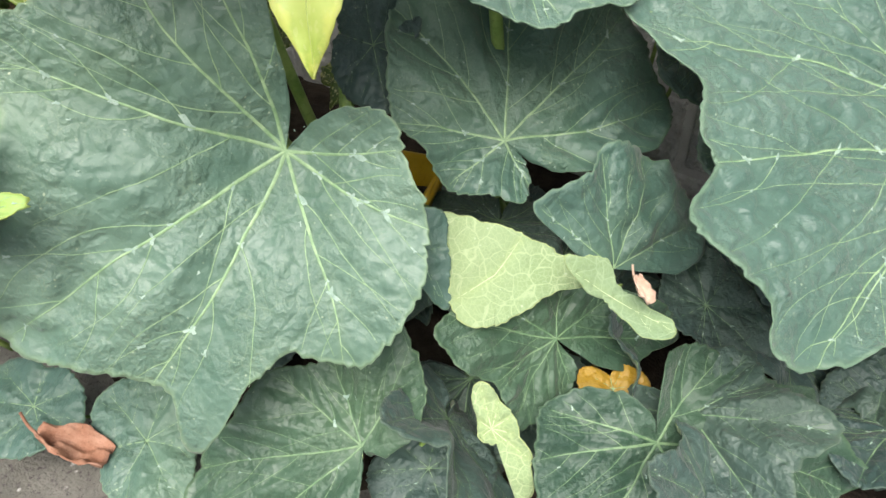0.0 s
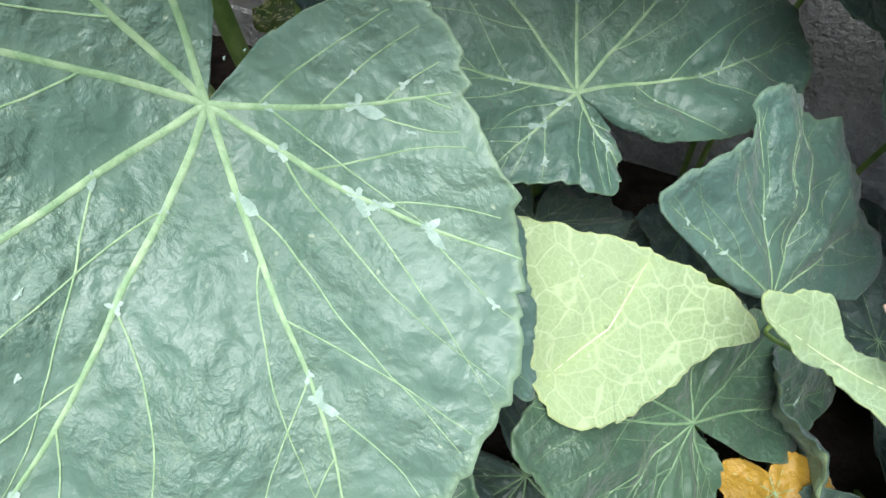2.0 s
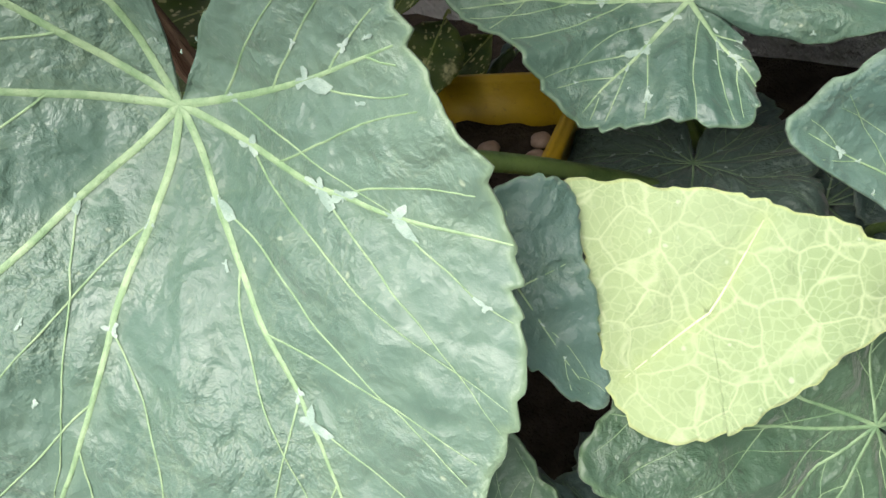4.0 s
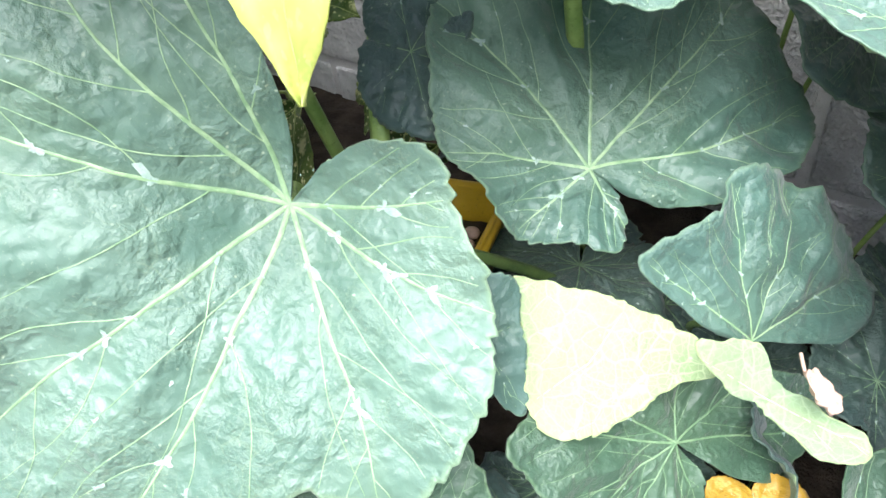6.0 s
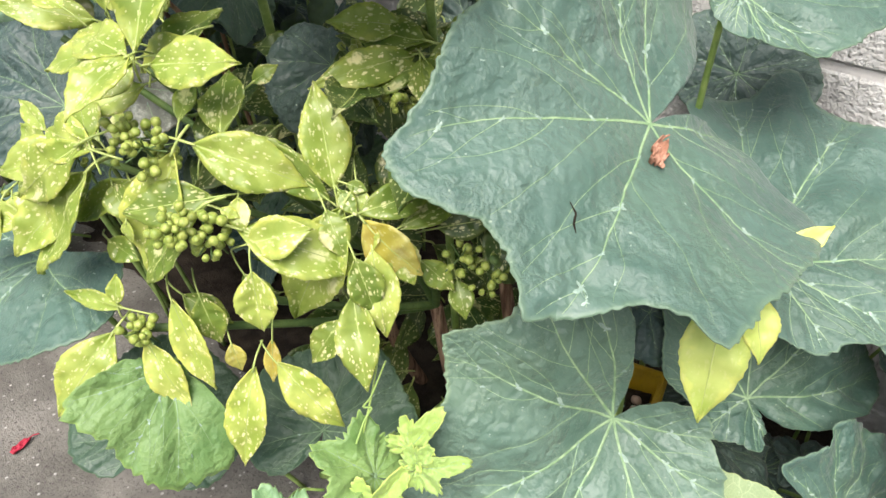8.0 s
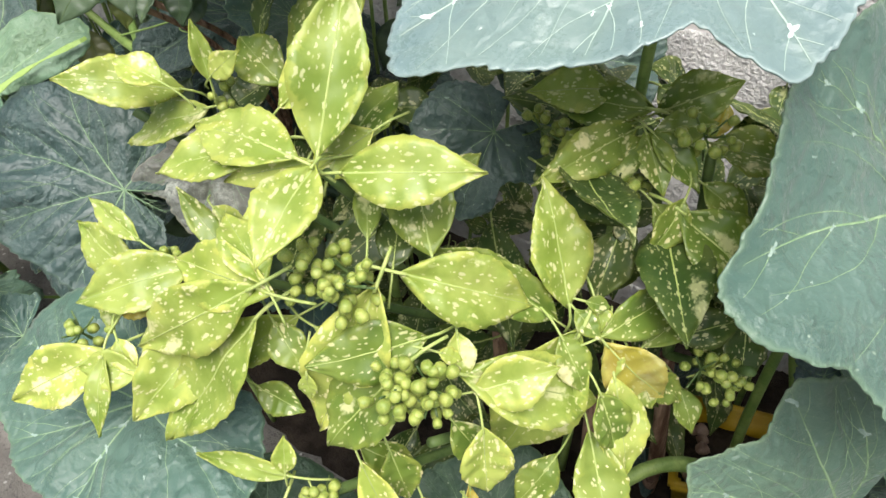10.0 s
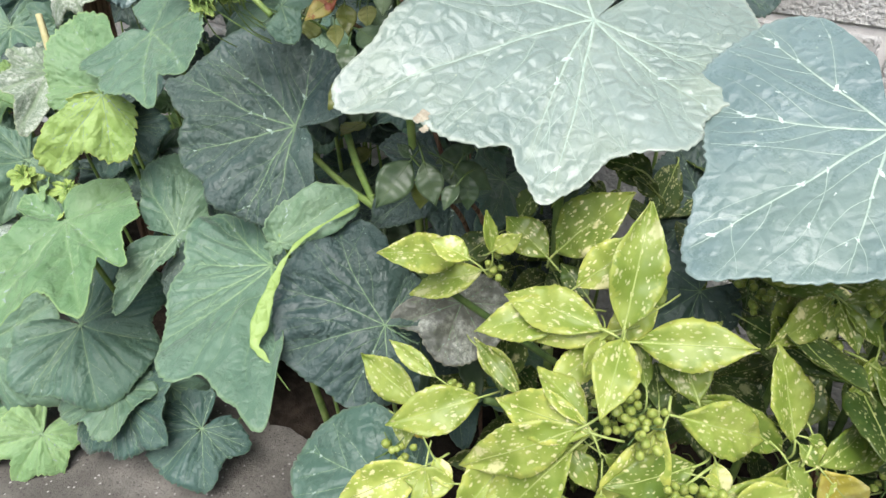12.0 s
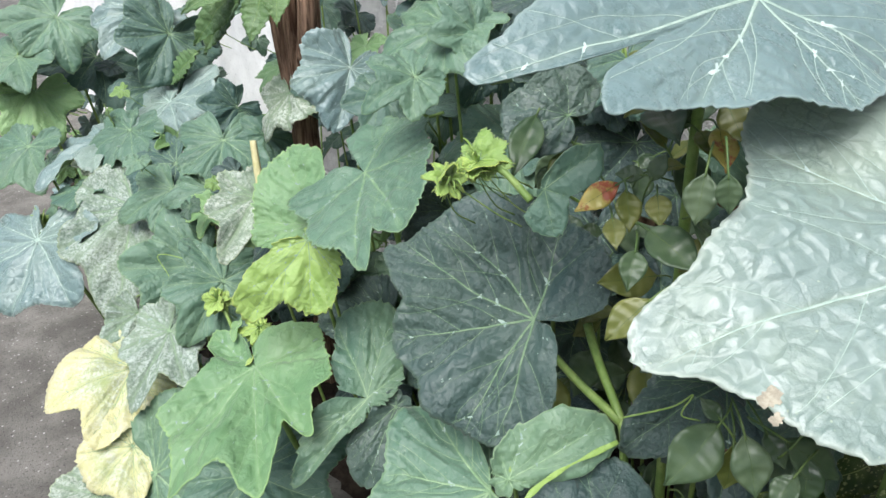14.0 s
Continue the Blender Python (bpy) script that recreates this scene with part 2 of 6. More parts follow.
def plain(name, a, b, scale=60.0, rough=0.6, spec=0.4, relief=0.3, dist=0.001, shift=True):
    """A plain surface of two close colours with grain and fine relief."""
    m, nt, bsdf = material(name, rough, spec)
    where = coords(nt, shift)
    big, small = noise_tex(nt, where, scale, 5, 0.6), noise_tex(nt, where, scale * 9, 4, 0.65)
    col = mix(nt, a, b, ramp(nt, big, 0.35, 0.68))
    col = mix(nt, col, mix(nt, col, (0.02, 0.02, 0.015), 0.5), ramp(nt, small, 0.55, 0.8))
    nt.links.new(col, bsdf.inputs["Base Color"])
    nt.links.new(ramp(nt, small, 0.3, 0.7, rough - 0.08, rough + 0.1), bsdf.inputs["Roughness"])
    bump(nt, bsdf, small, relief, dist)
    return m


VEIN = plain("leaf_vein", (0.17, 0.28, 0.14), (0.28, 0.39, 0.22), 120, 0.5)
VEIN_DULL = plain("low_leaf_vein", (0.1, 0.18, 0.09), (0.19, 0.28, 0.15), 120, 0.5)
VEIN_WHITE = plain("pale_leaf_vein", (0.3, 0.4, 0.34), (0.42, 0.52, 0.44), 120, 0.5)
VEIN_PALE = plain("underside_vein", (0.42, 0.5, 0.28), (0.55, 0.62, 0.38), 120, 0.6)
SCORCH = plain("scorched_leaf", (0.27, 0.24, 0.18), (0.42, 0.38, 0.29), 200, 0.8)
MARK = plain("leaf_mark", (0.2, 0.29, 0.235), (0.33, 0.42, 0.355), 150, 0.6)
MARK_PALE = plain("pale_leaf_mark", (0.42, 0.52, 0.48), (0.56, 0.65, 0.6), 150, 0.6)
STALK = plain("stalk", (0.16, 0.26, 0.06), (0.28, 0.38, 0.11), 45, 0.45)
STALK_DARK = plain("stalk_dark", (0.06, 0.11, 0.03), (0.12, 0.18, 0.05), 45, 0.5)

BERRY = plain("green_berry", (0.2, 0.27, 0.05), (0.34, 0.38, 0.09), 200, 0.3)
def bark():
    """Long fibres, peeling in lighter strips."""
    m, nt, bsdf = material("bark", 0.85, 0.2)
    where = coords(nt)
    long = nt.nodes.new("ShaderNodeMapping")
    long.inputs["Scale"].default_value = (1.0, 1.0, 0.09)
    nt.links.new(where, long.inputs["Vector"])
    strips, fibre = noise_tex(nt, long.outputs[0], 110, 5, 0.6), noise_tex(nt, long.outputs[0], 420, 4, 0.65)
    col = mix(nt, (0.11, 0.06, 0.038), (0.36, 0.235, 0.16), ramp(nt, strips, 0.36, 0.64))
    col = mix(nt, col, (0.05, 0.03, 0.02), ramp(nt, fibre, 0.52, 0.72, 0.0, 0.75))
    nt.links.new(col, bsdf.inputs["Base Color"])
    bump(nt, bsdf, fibre, 0.9, 0.003, bump(nt, bsdf, strips, 1.0, 0.006))
    return m


BARK = bark()
PALE_DRY = plain("pale_dry_leaf", (0.42, 0.27, 0.2), (0.58, 0.43, 0.34), 60, 0.7, 0.3, 0.6, 0.002)
DRY = plain("dry_leaf", (0.28, 0.13, 0.08), (0.42, 0.23, 0.16), 60, 0.7, 0.3, 0.6, 0.002)
WITHERED = plain("withered_flower", (0.14, 0.09, 0.06), (0.28, 0.2, 0.14), 90, 0.8, 0.2, 0.8, 0.002)
POT_YELLOW = plain("yellow_plastic", (0.38, 0.24, 0.007), (0.47, 0.31, 0.014), 25, 0.4)
PETAL = plain("red_petal", (0.3, 0.01, 0.03), (0.4, 0.03, 0.06), 120, 0.5)


# ---- building helpers ----
def part(name, bm, mat, parent=None, label="", smooth=True):
    """One mesh object out of a bmesh, under its thing."""
    me = bpy.data.meshes.new(name)
    bm.to_mesh(me)
    bm.free()
    return mesh_part(name, me, mat, parent, label, smooth)


def mesh_part(name, me, mat, parent=None, label="", smooth=True):
    for m in mat if isinstance(mat, tuple) else (mat,):
        me.materials.append(m)
    if smooth:
        me.shade_smooth()
    ob = new(name, me)
    ob.parent = parent
    if label:
        tagged(ob, label)
    return ob


def thing(name, m, label, category, group="", kind=""):
    ob = new(name)
    ob.matrix_world = m
    ob.empty_display_size = 0.05
    return tagged(ob, label, category, group, kind)


def smooth_line(points, steps=8):
    """Points along a rounded line through the given ones."""
    p = [Vector(q) for q in points]
    p = [2 * p[0] - p[1], *p, 2 * p[-1] - p[-2]]
    out = []
    for k in range(1, len(p) - 2):
        for s in range(steps):
            u = s / steps
            a, b, c, d = p[k - 1 : k + 3]
            out.append(0.5 * ((2 * b) + (c - a) * u + (2 * a - 5 * b + 4 * c - d) * u * u + (3 * b - a - 3 * c + d) * u**3))
    return [*out, p[-2]]


def tube(bm, line, radius, sides=8, ribs=0.0, cap=True):
    """A tube along a line; radius is a number or one for each point; ribs cuts lengthwise grooves."""
    n = len(line)
    rings, side = [], None
    for k, p in enumerate(line):
        along = (line[min(k + 1, n - 1)] - line[max(k - 1, 0)]).normalized()
        if side is None:
            side = along.orthogonal().normalized()
        side = (side - along * side.dot(along)).normalized()
        up = along.cross(side)
        r = radius[k] if isinstance(radius, (list, tuple)) else radius
        rings.append([bm.verts.new(p + (side * math.cos(a) + up * math.sin(a)) * r * (1 + ribs * (s % 2 * 2 - 1)))
                      for s in range(sides) for a in (2 * math.pi * s / sides,)])
    for a, b in zip(rings, rings[1:]):
        for s in range(sides):
            bm.faces.new((a[s], a[(s + 1) % sides], b[(s + 1) % sides], b[s]))
    if cap:
        bm.faces.new(rings[0][::-1])
        bm.faces.new(rings[-1])


def block(name, size, at, mat, kind="structure", label="", category="", bevel=0.0, parent=None):
    bm = bmesh.new()
    bmesh.ops.create_cube(bm, size=1.0, matrix=Matrix.Translation(at) @ Matrix.Diagonal((*size, 1)))
    if bevel:
        bmesh.ops.bevel(bm, geom=bm.edges[:], offset=bevel, segments=2, profile=0.7, affect="EDGES")
    ob = part(name, bm, mat, parent, smooth=False)
    return tagged(ob, label, category, "", kind) if kind else ob


# ---- the setting: ground, pavement, block wall ----
def paving():
    """Worn dark concrete with pale grit showing through."""
    m, nt, bsdf = material("paving_concrete", 0.85, 0.3)
    where = coords(nt, False)
    col = mix(nt, (0.118, 0.11, 0.096), (0.226, 0.212, 0.188), ramp(nt, noise_tex(nt, where, 9, 6, 0.65), 0.35, 0.7))
    col = mix(nt, col, (0.06, 0.05, 0.05), ramp(nt, noise_tex(nt, where, 190, 4, 0.7), 0.52, 0.7))
    grit = nt.nodes.new("ShaderNodeTexVoronoi")
    grit.inputs["Scale"].default_value = 130
    nt.links.new(where, grit.inputs["Vector"])
    pick = nt.nodes.new("ShaderNodeSeparateColor")
    nt.links.new(grit.outputs["Color"], pick.inputs[0])
    mark = math_node(nt, "MULTIPLY", ramp(nt, grit.outputs["Distance"], 0.14, 0.34, 1.0, 0.0), ramp(nt, pick.outputs[0], 0.8, 0.86))
    mark = math_node(nt, "MULTIPLY", mark, ramp(nt, noise_tex(nt, where, 25, 4, 0.6), 0.35, 0.65, 0.45, 1.0))
    col = mix(nt, col, (0.56, 0.54, 0.51), mark)
    nt.links.new(col, bsdf.inputs["Base Color"])
    bump(nt, bsdf, noise_tex(nt, where, 240, 5, 0.7), 0.9, 0.004)
    return m


PAVING = paving()
BLOCK = plain("block_concrete", (0.56, 0.55, 0.535), (0.78, 0.77, 0.745), 17, 0.9, 0.25, 1.0, 0.016)
MORTAR = plain("mortar", (0.55, 0.53, 0.52), (0.66, 0.64, 0.62), 30, 0.9, 0.25, 0.6, 0.002, False)
SOIL = plain("soil", (0.025, 0.018, 0.013), (0.06, 0.045, 0.032), 40, 0.95, 0.2, 1.0, 0.008, False)
WALL_Y = 0.63
bm = bmesh.new()
bmesh.ops.create_grid(bm, x_segments=2, y_segments=2, size=150)
tagged(part("ground", bm, PAVING, smooth=False), "dark weathered concrete paving with pale grit", "paving", "", "structure")
wall = block("wall_back", (8.0, 0.14, 2.4), (-1.6, WALL_Y + 0.0695, 1.2), MORTAR, "structure", "rough pale grey concrete block wall with mortar joints", "wall")
bm = bmesh.new()
bmesh.ops.create_cube(bm, size=1.0, matrix=Matrix.Diagonal((0.39, 0.03, 0.19, 1)))
bmesh.ops.bevel(bm, geom=bm.edges[:], offset=0.003, segments=1, affect="EDGES")
unit = bpy.data.meshes.new("block")
bm.to_mesh(unit)
bm.free()
unit.materials.append(BLOCK)
for course in range(12):
    for k in range(20):
        x = -5.36 + 0.4 * k + 0.2 * (course % 2)
        ob = new("block", unit)
        ob.parent = wall
        ob.location = (x, WALL_Y + 0.011 + random.uniform(-0.001, 0.001), -0.035 + 0.2 * course + 0.002 * random.random())

# white panel added to stand for bright daylight showing through the leaves
BACKDROP_WHITE = plain("backdrop_white", (0.74, 0.74, 0.72), (0.84, 0.84, 0.82), 14, 0.8, 0.3, 0.5, 0.002, False)
block("wall_white", (3.2, 0.05, 2.4), (-4.02, WALL_Y - 0.042, 1.2), BACKDROP_WHITE, "structure", "added white panel standing for bright daylight behind the far leaves", "wall", 0.004)

bm = bmesh.new()
bmesh.ops.create_grid(bm, x_segments=160, y_segments=30, size=0.5)
for v in bm.verts:
    x, y = -1.4 + v.co.x * 5.0, 0.36 + v.co.y * 0.56
    edge = min(1.0, max(0.0, (v.co.y + 0.5) * 4 + 0.3 * noise.noise((x * 4, 0, 0))))
    v.co = Vector((x, y + 0.05 * noise.noise((x * 3, y, 5)) * (1 - v.co.y) * 0.5, -0.01 + edge * 0.025 + 0.006 * noise.noise((x * 40, y * 40, 0))))
tagged(part("soil_bed", bm, SOIL), "dark crumbly soil along the foot of the wall", "soil", "", "structure")



# ---- squash leaves ----
def rim_at(lobes, sharp=0.6):
    """The leaf's reach, in metres, for any angle between its first and last lobe."""
    ang = np.array([a for a, _ in lobes], float)
    reach = np.array([r for _, r in lobes], float) / 100
    slope = np.gradient(reach, ang) * sharp

    def reach_at(a):
        a = np.clip(np.asarray(a, float), ang[0], ang[-1])
        k = np.clip(np.searchsorted(ang, a) - 1, 0, len(ang) - 2)
        h = ang[k + 1] - ang[k]
        u = (a - ang[k]) / h
        return ((2 * u**3 - 3 * u**2 + 1) * reach[k] + (u**3 - 2 * u**2 + u) * h * slope[k]
                + (3 * u**2 - 2 * u**3) * reach[k + 1] + (u**3 - u**2) * h * slope[k + 1])
    table = reach_at(np.arange(-220, 221)).tolist()
    return reach_at, table, ang[0], ang[-1], float(reach.max())


def ripple(u, v, scale, rng, waves=9):
    """Smooth random relief of about -1 to 1 over arrays of places, with bumps 1/scale metres apart."""
    out = 0.0
    for k in range(waves):
        a, f, p = rng.uniform(0, 6.28), scale * 6.28 * rng.uniform(0.45, 1.3), rng.uniform(0, 6.28)
        out = out + np.sin((u * math.cos(a) + v * math.sin(a)) * f + p)
    return out / waves**0.5


def squash_leaf(plant, m, lobes, bend=(0.0, 0.0, 0.0), mat=None, label="", pet=None, wave=1.0, veins=None, marks=1.0, droop=0.12, rings=0, teeth=1.0, sharp=0.35, quilt=1.0, scorch=(), tear=(), crinkle=1.0, fine=False, cup=0.0):
    """A leaf blade round its stalk joint, with sunken veins and a stalk. lobes: (degrees, centimetres) of each lobe and bay;
    bend: how the blade curves across, askew and along; pet: where the stalk ends."""
    rng = random.Random(random.random())
    reach_at, table, first, last, size = rim_at(lobes, sharp)
    big = size > 0.1
    rings = rings or (60 if fine else 34 if big else 16)
    steps = max(80, int((last - first) / (0.6 if fine else 1.0 if big else 2.0)))
    tips = veins or primary(lobes)
    net = vein_net(table, tips, size, rng, fine)

    a = np.linspace(first, last, steps + 1)
    # small uneven teeth, about a centimetre apart, on a gently lobed margin
    arc = np.cumsum(np.hypot(np.radians(a[1] - a[0]) * reach_at(a), np.gradient(reach_at(a)))) / (0.0095 if big else 0.12 * size)
    phase = (arc + 0.35 * np.sin(arc * 0.7 + rng.random() * 6)) % 1.0
    edge = reach_at(a) + teeth * (0.0026 if big else 0.034 * size) * (np.minimum(phase * 1.5, (1 - phase) * 3.0) - 0.5) * (0.7 + 0.5 * np.sin(arc * 1.9))
    edge = edge + teeth * 0.013 * size * ripple(a / 360, a * 0, 9, rng)
    s = np.linspace(0, 1, rings + 1) ** 0.9
    u = np.sin(np.radians(a))[:, None] * edge[:, None] * s
    v = np.cos(np.radians(a))[:, None] * edge[:, None] * s
    flat = np.stack([u.ravel(), v.ravel()], 1)

    def nearest(points):
        if not points:
            return np.full(u.shape, 1.0)
        tree = kdtree.KDTree(len(points))
        for k, (x, y) in enumerate(points):
            tree.insert((x, y, 0.0), k)
        tree.balance()
        return np.array([tree.find((x, y, 0.0))[2] for x, y in flat.tolist()]).reshape(u.shape)

    d0 = nearest([p[:2] for line, depth in net if depth == 0 for p in line])
    d1 = nearest([p[:2] for line, depth in net for p in line])
    grow = np.minimum(1.0, s * 2.6)[None, :]
    h = np.clip(bend[0] * u * u + bend[1] * u * v + bend[2] * v * v, -0.06, 0.06) - droop * 0.6 * size * np.minimum(1.2, np.hypot(u, v) / size) ** 3
    # the blade may sink to its joint like a funnel
    h = h + cup * (1 - np.exp(-((np.hypot(u, v) / 0.05) ** 2)))
    # the blade swells between its veins, is crinkled near the middle and wavy at the margin
    h = h + wave * size * grow * (0.05 * (1 - np.exp(-(d0 / (0.13 * size)) ** 2)) + quilt * (0.0075 * (1 - np.exp(-(d1 / 0.0026) ** 2)) + 0.006 * (1 - np.exp(-(d1 / 0.008) ** 2)) if fine else 0.014 * (1 - np.exp(-(d1 / (0.034 * size)) ** 2))))
    h = h + wave * grow * (0.0022 * ripple(u, v, 11, rng) + crinkle * (0.0015 * ripple(u, v, 34, rng) * (0.5 + 0.5 * ripple(u, v, 7, rng)) + 0.0005 * ripple(u, v, 70, rng)))
    h = h + wave * 0.04 * size * s[None, :] ** 3 * ripple(np.sin(np.radians(a))[:, None] + 0 * u, np.cos(np.radians(a))[:, None] + 0 * u, 0.5, rng)
    h = h - h[:, :1]
    w = rings + 1
    faces = []
    for k in range(steps):
        for i in range(rings):
            q = k * w + i
            faces.append((q + w, q + w + 1, q + 1, q) if i else (q + w + 1, q + 1, q))
    me = bpy.data.meshes.new("leaf")
    me.from_pydata(np.stack([u, v, h], 2).reshape(-1, 3).tolist(), [], faces)
    for name, value in (("margin", np.broadcast_to(s, u.shape)), ("vein", np.exp(-(d0 / 0.0035) ** 2) + 0.5 * np.exp(-(d1 / 0.0025) ** 2))):
        me.attributes.new(name, "FLOAT", "POINT").data.foreach_set("value", np.ascontiguousarray(value, dtype=np.float32).ravel())
    blade = mesh_part("leaf", me, (mat or DARK, UNDER), plant, label)
    # the sheet has an underside and an edge of its own
    solid = blade.modifiers.new("thickness", "SOLIDIFY")
    solid.thickness, solid.offset, solid.material_offset = 0.0009, -1.0, 1
    blade.matrix_parent_inverse = plant.matrix_world.inverted()
    blade.matrix_basis = m

    def on(x, y):
        """A place on the blade's own sheet."""
        b = math.degrees(math.atan2(x, y))
        if b < first and b + 360 <= last:
            b += 360
        if b > last and b - 360 >= first:
            b -= 360
        p = min(max((b - first) / (last - first), 0), 1) * steps
        k = min(int(p), steps - 1)
        r = math.hypot(x, y) / max(1e-6, edge[k] * (1 - p + k) + edge[k + 1] * (p - k))
        q = min(r, 1.0) ** (1 / 0.9) * rings
        i = min(int(q), rings - 1)
        f, g = p - k, q - i
        z = (h[k, i] * (1 - g) + h[k, i + 1] * g) * (1 - f) + (h[k + 1, i] * (1 - g) + h[k + 1, i + 1] * g) * f
        return Vector((x, y, z + 0.0002))

    vein_mesh(blade, on, net, table, size, rng, marks)
    for x, y, r in scorch:
        # a dry brown patch with a ragged outline
        bm = bmesh.new()
        rim = []
        for k in range(18):
            d = r * rng.uniform(0.55, 1.0) * (1 + 0.5 * math.cos(k * 0.35) ** 2)
            rim.append(bm.verts.new(on(x + d * math.sin(k * 0.349), y + d * math.cos(k * 0.349)) + Vector((0, 0, 0.0001))))
        mid = bm.verts.new(on(x, y) + Vector((0, 0, 0.0006)))
        for p, q in zip(rim, rim[1:] + rim[:1]):
            bm.faces.new((mid, q, p))
        part("scorched_patch", bm, SCORCH, blade, "dry brown patch")
    if tear:
        bm = bmesh.new()
        ribbon(bm, [on(x + rng.uniform(-0.0006, 0.0006), y) for x, y in tear], [0.0004, *[rng.uniform(0.0007, 0.0014) for _ in tear[2:]], 0.0003], 0.0)
        part("tear", bm, SOIL, blade, "narrow dark tear")
    stalk(blade, m, pet, size)
    return blade


def primary(lobes):
    """Main veins run to the long lobes, at least 24 degrees apart."""
    picked = []
    for k in sorted(range(len(lobes)), key=lambda k: -lobes[k][1]):
        a, r = lobes[k]
        near = [q for b, q in lobes if abs(b - a) <= 14]
        if r >= max(near) and all(abs(a - b) > 24 for b in picked):
            picked.append(a)
    for a, b in zip(sorted(picked), sorted(picked)[1:]):
        if b - a > 70:
            picked.append((a + b) / 2)
    return sorted(picked)


def vein_net(table, tips, size, rng, fine=False):
    """Lines of (x, y, width) for the main veins and their branches, with 0 or 1 for main or branch."""
    net = []
    gauge = min(1.2, size / 0.17)

    def run(start, a, length, width, turn, depth):
        line, n = [], max(4, int(length / (0.0035 if size > 0.1 else 0.006)))
        u, v = start
        for k in range(n + 1):
            if math.hypot(u, v) > (0.975 if depth else 0.99) * table[round(math.degrees(math.atan2(u, v))) + 220] and k:
                break
            line.append((u, v, width * (1 - k / n) ** 0.8 + 0.00007, a))
            a += turn / n + rng.gauss(0, 3.0 if depth else 1.6)
            u, v = u + math.sin(math.radians(a)) * length / n, v + math.cos(math.radians(a)) * length / n
        if len(line) > 2:
            net.append(([p[:3] for p in line], depth))
        if depth == 0 and len(line) > 6:
            side = rng.choice((1, -1))
            for s in (0.22, 0.34, 0.46, 0.58, 0.7, 0.82, 0.91) if size > 0.075 else (0.4, 0.65, 0.85):
                side = -side
                nu, nv, nw, na = line[min(len(line) - 1, int((s + rng.uniform(-0.05, 0.05)) * len(line)))]
                run((nu, nv), na + side * rng.uniform(30, 50), length * (1 - s) * rng.uniform(0.6, 0.95) + 0.11 * size, width * 0.26 * (1 - 0.4 * s), -side * rng.uniform(14, 44), 1)

    def veinlets():
        # short cross veins between the branches, felt as grooves only
        for line, depth in list(net):
            for s in (0.2, 0.42, 0.64, 0.86):
                k = int(s * (len(line) - 1))
                (u, v, _), (x, y, _) = line[k], line[min(k + 1, len(line) - 1)]
                a = math.degrees(math.atan2(x - u, y - v))
                for side in (1, -1):
                    if rng.random() < 0.6:
                        run((u, v), a + side * rng.uniform(50, 85), size * rng.uniform(0.07, 0.15), 0.0001, side * rng.uniform(-50, 20), 2)

    for a in tips:
        run((0, 0), a, table[round(a) + 220], (0.00092 if size > 0.15 else 0.00068 if size > 0.075 else 0.0005) * gauge + 0.00008, rng.uniform(-9, 9), 0)
    if fine:
        veinlets()
    return net


def ribbon(bm, line, width, lift):
    """A low ridge along a line on the blade."""
    rows = []
    for k, p in enumerate(line):
        q = line[min(k + 1, len(line) - 1)] - line[max(k - 1, 0)]
        side = Vector((q.y, -q.x, 0)).normalized() * width[k]
        rows.append((bm.verts.new(p + side), bm.verts.new(p + Vector((0, 0, lift + width[k] * 0.5))), bm.verts.new(p - side)))
    for a, b in zip(rows, rows[1:]):
        bm.faces.new((a[0], a[1], b[1], b[0]))
        bm.faces.new((a[1], a[2], b[2], b[1]))


